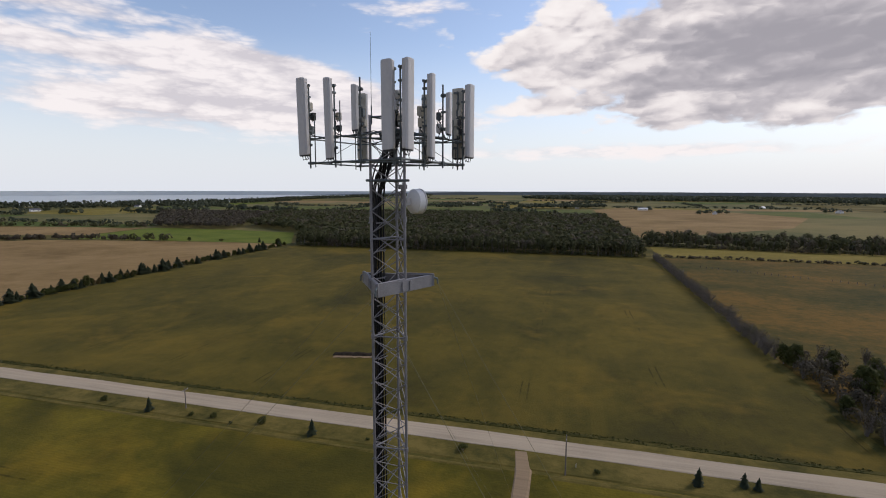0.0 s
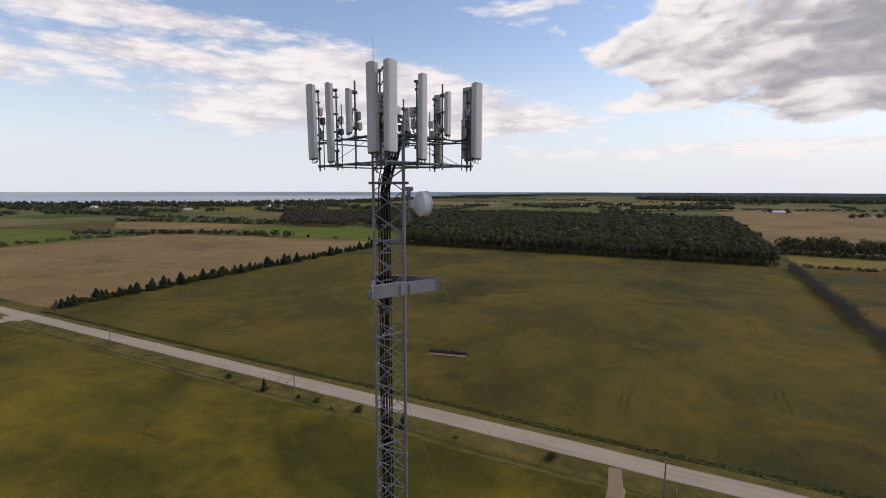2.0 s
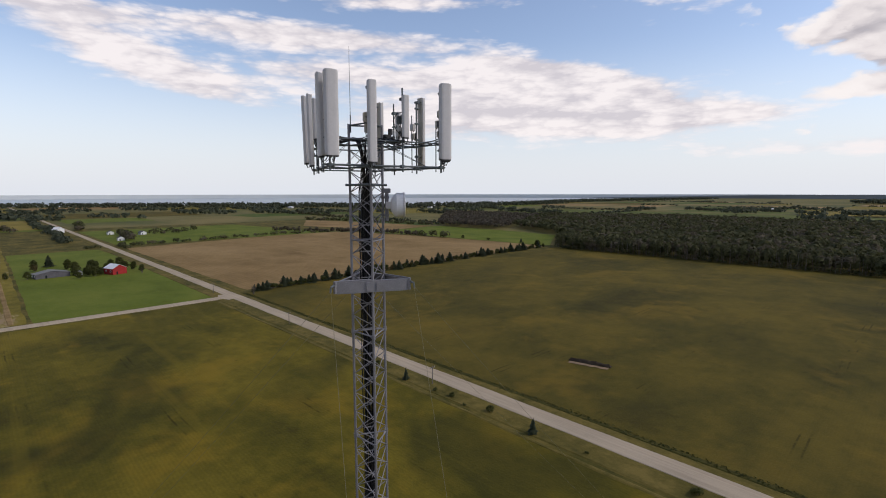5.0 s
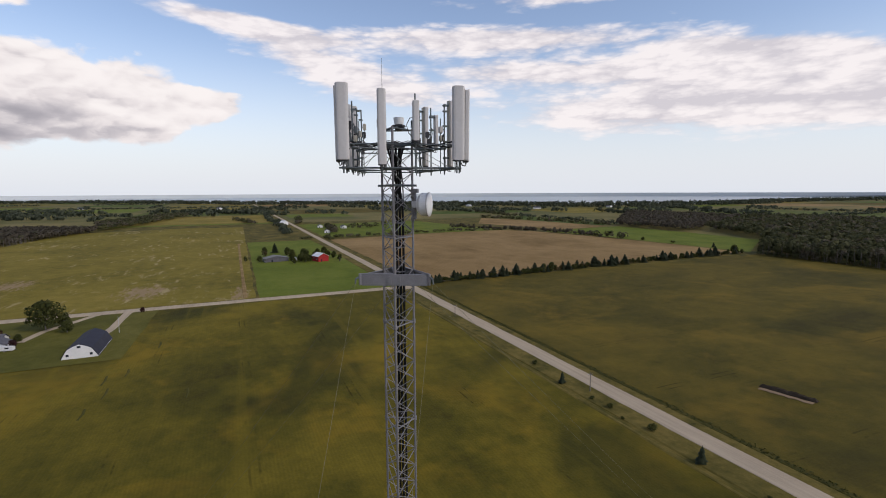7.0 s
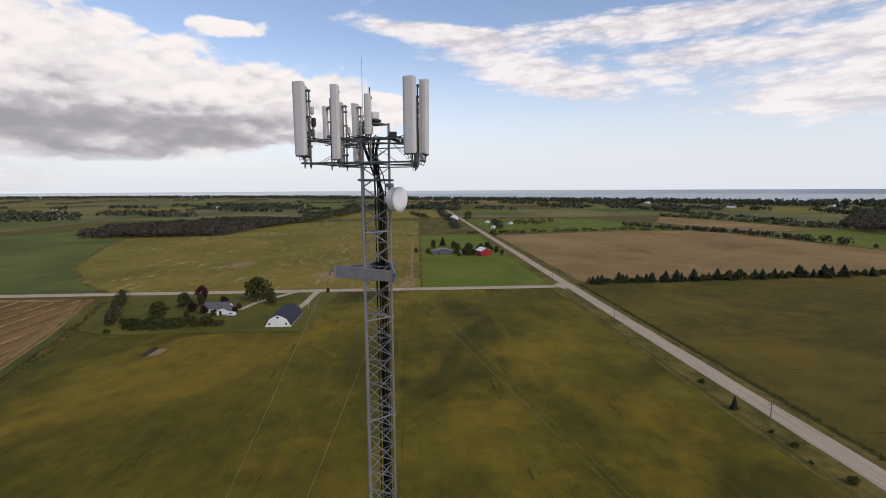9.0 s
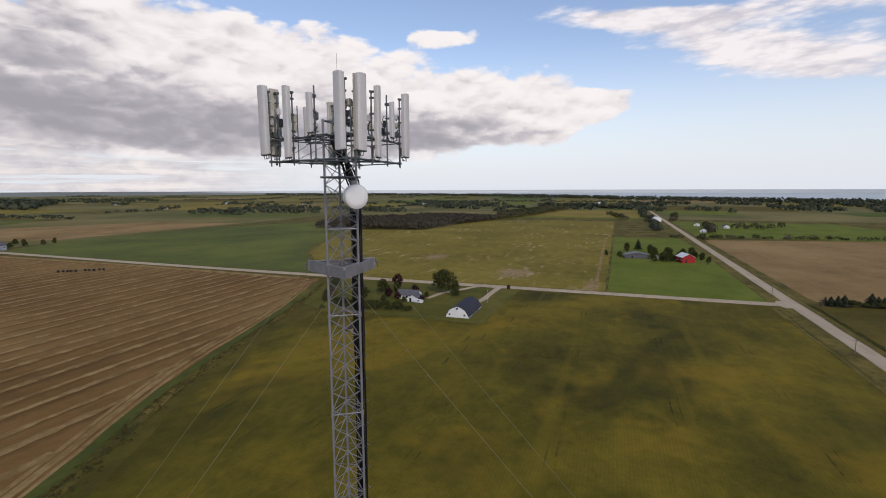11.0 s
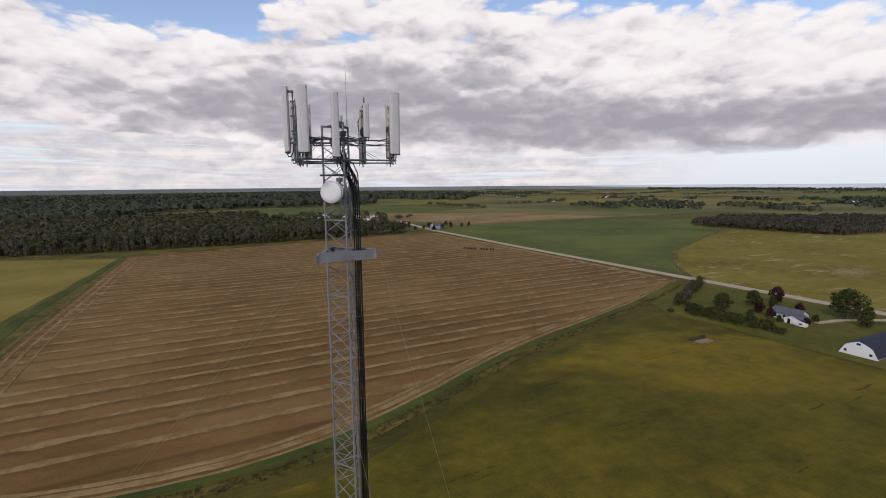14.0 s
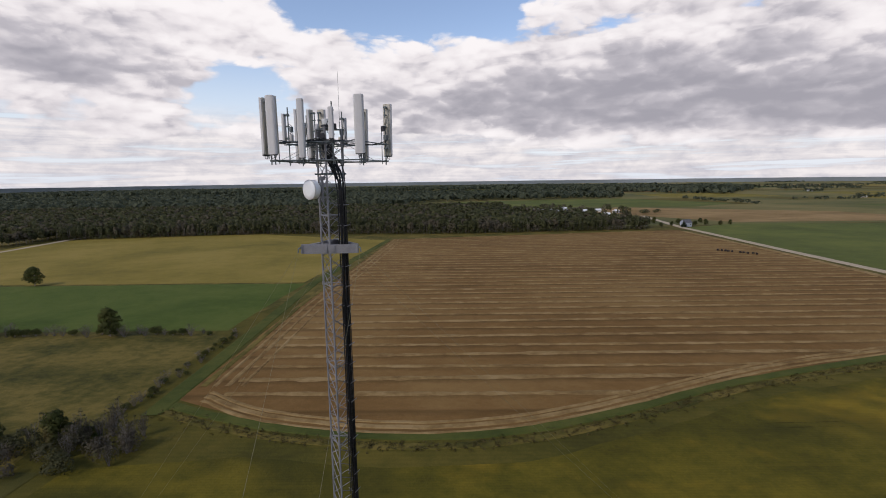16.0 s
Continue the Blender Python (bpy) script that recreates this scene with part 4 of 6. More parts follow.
def radome(bm, w, d, h, front):
    """A panel antenna's cover: flat sides and back, bowed front, ends cut back towards the rear."""
    prof = [(-d * 0.55, -w * 0.44), (-d * 0.45, -w * 0.5)]
    for i in range(9):
        f = -1 + 2 * i / 8
        prof.append((front + d * (0.5 - 0.34 * abs(f) ** 5), w * 0.5 * f))
    prof += [(-d * 0.45, w * 0.5), (-d * 0.55, w * 0.44)]
    rings = []
    for z, k2 in ((-h / 2, 0.94), (-h / 2 + 0.02, 1.0), (h / 2 - 0.02, 1.0), (h / 2, 0.94)):
        rings.append([bm.verts.new((x * k2, y * k2, z * (1 - min(0.06, 0.055 / h) * (0.5 - x / d)))) for x, y in prof])
    m = len(prof)
    for r0, r1 in zip(rings, rings[1:]):
        for j in range(m):
            bm.faces.new((r0[j], r0[(j + 1) % m], r1[(j + 1) % m], r1[j]))
    bm.faces.new(rings[0][::-1])
    bm.faces.new(rings[-1])
    return bm


def antenna(kind, seed, back=0.014):
    """kind 1: wide panel, 0: slim panel, 2: short panel. Its front looks along +x; the mast pipe stands behind it."""
    w, d, h = ((0.215, 0.11, 1.83), (0.31, 0.13, 1.83), (0.17, 0.09, 0.98))[kind]
    rg = random.Random(seed)
    label = ("slim grey panel antenna clamped to its mast pipe", "wide grey panel antenna with jumper cables below", "short grey panel antenna high on its mast pipe")[kind]
    ob = thing("panel_antenna", label, "antenna", group="panel antennas on the mast head")
    part("radome", radome(bmesh.new(), w, d, h, 0.0), M_RADOME, ob, smooth=False)
    part("back_plate", box(bmesh.new(), (-d * 0.55 - back / 2 + 0.001, 0, 0), (back, w * (0.86 if back < 0.02 else 0.98), h - 0.03), 0, 0.004), M_CREAM if kind != 2 else M_RADOME, ob, "cream back plate")
    cap = radome(bmesh.new(), w * 0.95, d * 0.93, 0.044, 0.0)
    bmesh.ops.translate(cap, verts=cap.verts[:], vec=(0, 0, -h / 2 - 0.006))
    part("end_cap", cap, M_DARKBOX, ob, "dark bottom cap")
    for z in (h * 0.42, -h * 0.36):
        bm = box(bmesh.new(), (-d * 0.55 - 0.05, 0, z), (0.10, 0.07, 0.05), 0, 0.005)
        box(bm, (-d * 0.55 - 0.13, 0, z), (0.05, 0.13, 0.06), 0, 0.006)
        rod(bm, (-d * 0.55 - 0.17, -0.05, z), (-d * 0.55 - 0.10, -0.05, z), 0.008, seg=6)
        rod(bm, (-d * 0.55 - 0.17, 0.05, z), (-d * 0.55 - 0.10, 0.05, z), 0.008, seg=6)
        part("bracket", bm, M_DARKSTEEL, ob, "dark steel mounting bracket")
    for y in (-0.05, 0.05):
        part("connector", rod(bmesh.new(), (0.0, y, -h / 2 - 0.05), (0.0, y, -h / 2 + 0.01), 0.014), M_DARKSTEEL, ob)
        pts = [(0.0, y, -h / 2 - 0.05), (-0.02, y, -h / 2 - 0.12), (-0.10, y * 0.6, -h / 2 - 0.10 + rg.uniform(-0.02, 0.02)), (-0.16, y * 0.5, -h / 2 + 0.02), (-0.175, y * 0.45, -h / 2 + 0.25)]
        part("jumper_cable", tube(bmesh.new(), pts, 0.009, 5), M_BLACK, ob, smooth=True)
    return ob


def radio_box(seed, w, h, mat):
    ob = thing("tower_amplifier", "small amplifier box strapped to a mast pipe", "amplifier box", group="amplifier boxes on the mast head")
    part("housing", box(bmesh.new(), (0.0, 0, 0), (0.10, w, h), 0, 0.012), mat, ob)
    part("strap", box(bmesh.new(), (-0.05, 0, 0), (0.06, w * 0.5, 0.03), 0, 0.004), M_DARKSTEEL, ob)
    for y in (-w / 4, w / 4):
        part("port", rod(bmesh.new(), (0, y, -h / 2 - 0.03), (0, y, -h / 2 + 0.005), 0.012), M_DARKSTEEL, ob)
    return ob


rng = random.Random(12)
for si, (sc, places) in enumerate(SECTORS):
    fr = thing("antenna_frame", "dark galvanised pipe frame carrying four antenna masts", "antenna frame", group="antenna frames on the mast head")
    s0, s1 = places[0][0] - 0.12, places[-1][0] + 0.12
    part("lower_rail", rod(bmesh.new(), sc.at(s0, 0, LOWZ), sc.at(s1, 0, LOWZ), 0.024, seg=10), M_DARKSTEEL, fr)
    part("upper_rail", rod(bmesh.new(), sc.at(s0, 0, UPZ), sc.at(s1, 0, UPZ), 0.017, seg=10), M_DARKSTEEL, fr)
    for z in (LOWZ, UPZ):
        for s, leg in ((-0.32, 0), (0.32, 1)):
            near = min(LEGS, key=lambda q: (up(q, 0) - sc.at(s * 1.6, 0, 0)).length)
            part("support_arm", rod(bmesh.new(), up(near, z), sc.at(s * 1.5, 0, z), 0.020), M_DARKSTEEL, fr)
    mid = min(LEGS, key=lambda q: (up(q, 0) - sc.at(0, 0, 0)).length)
    part("tie_rod", rod(bmesh.new(), up(mid, UPZ + 0.1), sc.at(s0 + 0.5, 0, LOWZ), 0.007, seg=6), M_DARKSTEEL, fr)
    part("tie_rod", rod(bmesh.new(), up(mid, UPZ + 0.1), sc.at(s1 - 0.5, 0, LOWZ), 0.007, seg=6), M_DARKSTEEL, fr)
    for pi, (s, kind) in enumerate(places):
        ztop = (57.12, 57.22, 57.22)[kind]
        bm = rod(bmesh.new(), sc.at(s, 0.03, 55.25), sc.at(s, 0.03, ztop), 0.021, seg=10)
        part("mast_pipe", bm, M_DARKSTEEL, fr)
        for z in (LOWZ, UPZ):
            bm = box(bmesh.new(), sc.at(s, 0.0, z), (0.13, 0.10, 0.07), sc.a, 0.008)
            part("pipe_clamp", bm, M_DARKSTEEL, fr)
        deep_back = (si, pi) == (1, 0)                   # one panel with a deep cream back, turned aside
        an = antenna(kind, si * 10 + pi, 0.07 if deep_back else 0.014)
        zc = (56.37, 56.48, 56.54)[kind]
        an.matrix_world = Matrix.Translation(sc.at(s, 0.03 + (0.195, 0.205, 0.175)[kind], zc)) @ Matrix.Rotation(sc.a + radians(rng.uniform(-5, 5) - (12 if deep_back else 0)), 4, "Z") @ Matrix.Rotation(radians(rng.uniform(-0.2, 1.0)), 4, "Y")
        # amplifier boxes stacked on the pipe, each with a jumper that loops down
        for bi in range(3 if kind == 1 else 2):
            wb, hb = rng.uniform(0.09, 0.14), rng.uniform(0.13, 0.22)
            rb = radio_box(pi, wb, hb, rng.choice((M_CREAM, M_RADOME, M_DARKBOX, M_DARKSTEEL)))
            zb, side2 = 56.20 + 0.27 * bi + rng.uniform(-0.05, 0.05), rng.choice((-1, 1)) * rng.uniform(0.02, 0.06)
            rb.matrix_world = Matrix.Translation(sc.at(s + side2, -0.055, zb)) @ Matrix.Rotation(sc.a + math.pi, 4, "Z")
            b0 = sc.at(s + side2, -0.055, zb - hb / 2 - 0.02)
            pts = [b0, b0 + sc.t * 0.03 * (1 if side2 > 0 else -1) - Vector((0, 0, 0.06)), sc.at(s + side2 * 2.4, -0.03, zb - hb / 2 - 0.02), sc.at(s + side2 * 1.6, 0.02, zb + hb * 0.3), sc.at(s + side2, 0.07, zb + hb * 0.5)]
            part("jumper_cable", tube(bmesh.new(), pts, 0.008, 5), M_BLACK, rb, smooth=True)
        for zc2 in (56.16, 56.58, 56.98):
            part("pipe_clamp", box(bmesh.new(), sc.at(s, 0.05, zc2), (0.12, 0.075, 0.045), sc.a, 0.006), M_DARKSTEEL, fr)
        if kind != 2:                               # a slim second pipe beside the mast pipe
            part("side_pipe", rod(bmesh.new(), sc.at(s + 0.11, -0.04, 55.28), sc.at(s + 0.11, -0.04, 56.55 + 0.25 * (pi % 2)), 0.014, seg=8), M_DARKSTEEL, fr)
        # a feeder tail along the upper rail to this mast
        q0 = up(Vector((0.16 * math.cos(pi * 2.1 + si), 0.16 * math.sin(pi * 2.1 + si), 0)), 56.06)
        q1, q2, q3 = sc.at(s * 0.3, -0.45, 56.02), sc.at(s * 0.7, -0.03, 56.04), sc.at(s - 0.06, -0.03, 56.05)
        for off in (0.0, 0.035):
            o = Vector((0, 0, off))
            pts = [q0 + o, q0.lerp(q1, 0.6) + Vector((0, 0, 0.06)) + o, q1 + o, q2 - Vector((0, 0, 0.05 + off)), q3 + o, sc.at(s - 0.05, -0.05, 56.22 + off * 3), sc.at(s - 0.03, -0.0, 56.36)]
            part("feeder_tail", tube(bmesh.new(), pts, 0.011, 5), M_BLACK, fr, "black feeder tail", smooth=True)
        # a loop of jumper behind the short panels
        if kind == 2:
            pts = [sc.at(s - 0.02, 0.0, 56.1), sc.at(s - 0.16, -0.02, 56.25), sc.at(s - 0.22, -0.02, 56.45), sc.at(s - 0.14, 0.0, 56.62), sc.at(s, 0.02, 56.66)]
            part("jumper_loop", tube(bmesh.new(), pts, 0.010, 5), M_BLACK, fr, smooth=True)
# the frames meet at their corners
ring = thing("corner_pipes", "short dark pipes joining the antenna frames", "pipe")
(sa, pa), (sb, pb), (sd, pd) = SECTORS
for z in (LOWZ, UPZ):
    part("joining_pipe", rod(bmesh.new(), sa.at(pa[-1][0], 0, z), sb.at(pb[0][0], 0, z), 0.022), M_DARKSTEEL, ring)
    part("joining_pipe", rod(bmesh.new(), sd.at(pd[-1][0], 0, z), sa.at(pa[0][0], 0, z), 0.022), M_DARKSTEEL, ring)
    part("joining_pipe", rod(bmesh.new(), sb.at(pb[-1][0], 0, z), sd.at(pd[0][0], 0, z), 0.018), M_DARKSTEEL, ring)

# ---- dish, beacon, whip, boxes ----
dish = thing("microwave_dish", "white drum-shaped microwave dish on a side bracket", "dish")
DA_ = radians(28)
dm = Matrix.Translation((0.66, 0.43, 54.42)) @ Matrix.Rotation(DA_, 4, "Z")
bm = bmesh.new()
ringsn = []
for x, r in ((-0.20, 0.10), (-0.165, 0.20), (-0.10, 0.275), (-0.055, 0.31)):
    ringsn.append([bm.verts.new(dm @ Vector((x, r * math.cos(2 * math.pi * j / 40), r * math.sin(2 * math.pi * j / 40)))) for j in range(40)])
for r0, r1 in zip(ringsn, ringsn[1:]):
    for j in range(40):
        bm.faces.new((r0[j], r0[(j + 1) % 40], r1[(j + 1) % 40], r1[j]))
bm.faces.new(ringsn[0])
part("dish_back", bm, M_WHITE, dish, "rounded white back", smooth=True)
for name, prof in (("shroud", ((-0.056, 0.312), (-0.05, 0.322), (0.13, 0.322))), ("rim", ((0.128, 0.322), (0.130, 0.336), (0.166, 0.336), (0.168, 0.316)))):
    bm = bmesh.new()
    rr = [[bm.verts.new(dm @ Vector((x, r * math.cos(2 * math.pi * j / 40), r * math.sin(2 * math.pi * j / 40)))) for j in range(40)] for x, r in prof]
    for r0, r1 in zip(rr, rr[1:]):
        for j in range(40):
            bm.faces.new((r0[j], r0[(j + 1) % 40], r1[(j + 1) % 40], r1[j]))
    part(name, bm, M_WHITE if name == "shroud" else M_RADOME, dish, "white shroud" if name == "shroud" else "pale clamped rim")
bm = bmesh.new()
ringsn = []
for x, r in ((0.165, 0.316), (0.178, 0.310), (0.186, 0.20), (0.19, 0.06)):
    ringsn.append([bm.verts.new(dm @ Vector((x, r * math.cos(2 * math.pi * j / 40), r * math.sin(2 * math.pi * j / 40)))) for j in range(40)])
for r0, r1 in zip(ringsn, ringsn[1:]):
    for j in range(40):
        bm.faces.new((r0[j], r0[(j + 1) % 40], r1[(j + 1) % 40], r1[j]))
bm.faces.new(ringsn[-1])
part("dish_cover", bm, M_WHITE, dish, "flat white cover", smooth=True)
leg = LEGS[1]
stub = Vector((0.34, 0.40, 0))
bm = rod(bmesh.new(), up(stub, 54.0), up(stub, 54.75), 0.05, seg=12)
part("bracket_pipe", bm, M_STEEL, dish)
for z in (54.15, 54.62):
    bm = box(bmesh.new(), (up(stub, z) + up(leg, z)) / 2, ((stub - leg).length + 0.12, 0.07, 0.06), math.atan2(stub.y - leg.y, stub.x - leg.x), 0.006)
    part("bracket_arm", bm, M_STEEL, dish)
bm = box(bmesh.new(), dm @ Vector((-0.25, 0, 0)), (0.16, 0.20, 0.18), DA_, 0.015)
part("radio_unit", bm, M_RADOME, dish)
part("bracket_top", box(bmesh.new(), up(stub, 54.80), (0.20, 0.14, 0.12), 0.3, 0.01), M_STEEL, dish)

hood = thing("beacon", "small white drum-shaped beacon on a dark tray at the mast top", "beacon", (0.05, 0.10, 56.56))
part("tray", box(bmesh.new(), (0, 0, 0.02), (0.30, 0.26, 0.06), 0.4, 0.01), M_DARKBOX, hood, "dark tray")
bm = bmesh.new()
bmesh.ops.create_cone(bm, cap_ends=True, segments=28, radius1=0.125, radius2=0.15, depth=0.19, matrix=Matrix.Translation((0, 0, 0.155)))
bmesh.ops.bevel(bm, geom=[e for e in bm.edges if abs(e.verts[0].co.z - e.verts[1].co.z) < 1e-4], offset=0.012, segments=2, affect="EDGES")
part("drum", bm, M_WHITE, hood, smooth=False)
part("pedestal", rod(bmesh.new(), (0, 0, -0.10), (0, 0, 0.10), 0.11, seg=16), M_DARKBOX, hood)
bm = bmesh.new()
for i in range(3):
    rod(bm, up(LEGS[i], TOP - 0.05) - hood.location, (0, 0, 0.0), 0.018)
part("top_spider", bm, M_DARKSTEEL, hood)

whip = thing("whip_antenna", "thin dark whip rod above the mast leg", "whip antenna", (-0.45, -0.05, 56.30))
bm = rod(bmesh.new(), (0, 0, 0), (0, 0, 0.45), 0.016)
part("base_tube", bm, M_DARKSTEEL, whip)
part("rod", rod(bmesh.new(), (0, 0, 0.42), (0, 0, 2.16), 0.008, 0.004, 6), M_DARKSTEEL, whip)
part("standoff", rod(bmesh.new(), (0, 0, 0.12), (-0.04, -0.02, 0.12), 0.02), M_DARKSTEEL, whip)

bx = thing("junction_box", "dark junction box clamped near the mast top", "box")
part("housing", box(bmesh.new(), (0.28, 0.56, 56.20), (0.20, 0.16, 0.16), radians(68), 0.012), M_DARKBOX, bx)
part("clamp", rod(bmesh.new(), up(LEGS[1], 56.20), (0.28, 0.56, 56.20), 0.02), M_DARKSTEEL, bx)

# ---- single trees ----
def broadleaf(seed, height, spread, mat, label, leaves=60, lowest=0.26):
    """A tapered trunk with forking limbs and a full crown of lobes, each of many leaf clumps."""
    rg = np.random.default_rng(seed)
    ob = thing("broadleaf_tree", label, "tree")
    bm = bmesh.new()
    th = height * 0.30
    rod(bm, (0, 0, -0.1), (rg.normal(0, 0.15), rg.normal(0, 0.15), th), height * 0.026, height * 0.016, 8)
    cents, rads = [], []
    for i in range(15):
        f = (i + 0.5) / 15
        z = height * (lowest + (0.86 - lowest) * f)
        girth = math.sin(math.pi * (0.18 + 0.74 * f)) ** 0.7
        a, r = i * 2.4 + rg.uniform(-0.5, 0.5), spread * 0.34 * girth * rg.uniform(0.5, 1.1)
        tip = Vector((r * math.cos(a), r * math.sin(a), z))
        rod(bm, (0, 0, min(z * 0.75, th * rg.uniform(0.8, 1.4))), tip, height * 0.009, height * 0.003, 5)
        cents.append(tuple(tip))
        k2 = rg.uniform(0.8, 1.25)
        rads.append((spread * 0.20 * k2, spread * 0.20 * k2, height * 0.13 * k2))
    cents.append((0, 0, height * 0.84))
    rads.append((spread * 0.20, spread * 0.20, height * 0.14))
    part("trunk", bm, M_BARK, ob, "grey trunk and limbs")
    q, nr = leaf_quads(rg, cents, rads, leaves, height * 0.028)
    cr = new("crown", quads_mesh("crown", q, mat, nr))
    cr.parent = ob
    return ob


def bare_tree(name, seed, height, spread, stems, leaves, label):
    """Several stems that fan out, twigs on twigs, and a thin scatter of small dry leaves."""
    rg = np.random.default_rng(seed)
    ob = thing(name, label, "tree" if height > 4 else "shrub")
    bm = bmesh.new()
    q, tips = [], []

    def prong(a, b, r0, r1):
        d = (b - a).normalized()
        s1 = d.orthogonal().normalized()
        s2 = d.cross(s1)
        for j in range(3):
            c0, c1 = 2.094 * j, 2.094 * (j + 1)
            e0, e1 = s1 * math.cos(c0) + s2 * math.sin(c0), s1 * math.cos(c1) + s2 * math.sin(c1)
            q.extend([tuple(a + e0 * r0), tuple(a + e1 * r0), tuple(b + e1 * r1), tuple(b + e0 * r1)])

    for i in range(stems):
        a = 2.4 * i + rg.uniform(-0.4, 0.4)
        lean = spread * 0.40 * math.sqrt((i + 0.5) / stems)
        foot = Vector((0.10 * lean * math.cos(a), 0.10 * lean * math.sin(a), -0.05 * height))
        top = Vector((lean * math.cos(a), lean * math.sin(a), height * rg.uniform(0.62, 1.0)))
        mid = foot.lerp(top, 0.5) + Vector((rg.normal(0, 0.03), rg.normal(0, 0.03), 0.06)) * height * 0.5
        rod(bm, foot, mid, height * 0.014, height * 0.009, 6)
        rod(bm, mid, top, height * 0.009, height * 0.003, 5)
        for j in range(9):
            f = rg.uniform(0.25, 1.0)
            root = foot.lerp(mid, f * 2) if f < 0.5 else mid.lerp(top, f * 2 - 1)
            end = root + Vector((rg.normal(0, 0.09) * spread, rg.normal(0, 0.09) * spread, rg.uniform(0.05, 0.20) * height))
            prong(root, end, height * 0.0045, height * 0.002)
            tips.append(end)
            for m in range(3):
                r2 = root.lerp(end, rg.uniform(0.3, 1.0))
                e2 = r2 + Vector((rg.normal(0, 0.06) * spread, rg.normal(0, 0.06) * spread, rg.uniform(0.02, 0.12) * height))
                prong(r2, e2, height * 0.0026, height * 0.0014)
                tips.append(e2)
    part("trunk", bm, M_DARKBARK, ob, "grey forked stems")
    tw = new("twigs", quads_mesh("twigs", np.array(q), M_DARKBARK))
    tw.parent = ob
    cen = np.array([tuple(p) for p in tips])
    pick = cen[rg.integers(0, len(cen), leaves // 6)]
    lq, nr = leaf_quads(rg, pick, np.full((len(pick), 3), spread * 0.055), 6, height * 0.017)
    cr = new("crown", quads_mesh("crown", lq, M_SCRUB, nr))
    cr.parent = ob
    return ob


def conifer(seed, height, spread, label):
    """A straight trunk with whorls of drooping boughs."""
    rg = np.random.default_rng(seed)
    ob = thing("conifer_tree", label, "conifer")
    part("trunk", rod(bmesh.new(), (0, 0, -0.1), (0, 0, height * 0.97), height * 0.022, 0.01, 7), M_BARK, ob, "thin straight trunk")
    q = []
    n = 16
    for i in range(n):
        f = i / (n - 1)
        z = height * (0.06 + 0.90 * f)
        r = spread * 0.5 * (1 - f) ** 0.7 * rg.uniform(0.78, 1.15) + 0.05
        m = int(12 - 7 * f)
        for j in range(m):
            a = 2 * math.pi * (j + rg.uniform(-0.3, 0.3)) / m + i
            rr = r * rg.uniform(0.6, 1.2)
            d, s = np.array([math.cos(a), math.sin(a), 0]), np.array([-math.sin(a), math.cos(a), 0])
            w = rr * 0.34 + 0.06
            droop = height * 0.05
            for lift, wide in ((0.0, 1.0), (height * 0.03, 0.7)):
                root = np.array([0, 0, z + height * 0.05 + lift])
                mid = d * rr * 0.6 + np.array([0, 0, z + height * 0.015 + lift])
                tip = d * rr + np.array([0, 0, z - droop + lift])
                q += [root, mid - s * w * wide, tip, mid + s * w * wide]
    cr = new("crown", quads_mesh("crown", np.array(q), M_FIR))
    cr.parent = ob
    return ob


def shrub(seed, height, spread, mat, label):
    rg = np.random.default_rng(seed)
    ob = thing("shrub", label, "shrub")
    bm = bmesh.new()
    cents, rads = [], []
    for i in range(6):
        a, r = i * 1.05, spread * 0.28
        tip = Vector((r * math.cos(a), r * math.sin(a), height * rg.uniform(0.35, 0.66)))
        rod(bm, (0, 0, -0.05), tip, height * 0.02, height * 0.006, 5)
        cents.append(tuple(tip))
        rads.append((spread * 0.26, spread * 0.26, height * 0.34))
    part("stem", bm, M_BARK, ob)
    cr = new("foliage", quads_mesh("foliage", *(lambda a: (a[0], mat, a[1]))(leaf_quads(rg, cents, rads, 110, height * 0.055))))
    cr.parent = ob
    return ob


M_REDLEAF = foliage("copper_leaves", (0.030, 0.012, 0.012), (0.055, 0.022, 0.020), (0.080, 0.036, 0.030))
BROAD = [broadleaf(30 + i, 10, sp, m, lb, 125, 0.12 if i == 1 else 0.20) for i, (sp, m, lb) in enumerate((
    (9.0, M_LEAF, "full dark green broadleaf tree standing alone"), (7.5, M_LEAF, "rounded dark green broadleaf tree"),
    (12.0, M_LEAF, "large spreading dark green tree beside the barn"), (8.0, M_REDLEAF, "copper-leaved ornamental tree near the house")))]
BROAD.append(bare_tree("bare_tree", 34, 10, 7.5, 9, 540, "thin grey-brown tree losing its leaves"))
FIRS = [conifer(50 + i, 4.0, sp, lb) for i, (sp, lb) in enumerate(((2.5, "young dark green fir beside the gravel road"), (3.3, "dark spruce in the windbreak row"), (4.4, "bushy dark spruce in the windbreak row")))]
SHRUBS = [shrub(60, 2.0, 2.4, M_LEAF, "low green shrub in rough grass"), bare_tree("shrub", 61, 2.6, 3.2, 10, 240, "grey-brown leafless scrub bush"), shrub(62, 2.2, 3.0, M_LEAF, "dense dark green leafy bush")]
USED = set()


def plant(master, u, v, height, base, group="", label="", rg=random.Random(77)):
    """The master itself stands at its first place, copies at the others."""
    m = Matrix.Translation(W(u, v, 0.05)) @ Matrix.Rotation(rg.uniform(0, 6.28), 4, "Z") @ Matrix.Scale(height / base, 4)
    if master.name in USED:
        ob = copy_thing(master, m)
    else:
        USED.add(master.name)
        ob = master
        ob.matrix_world = m
    return tagged(ob, label, group=group)


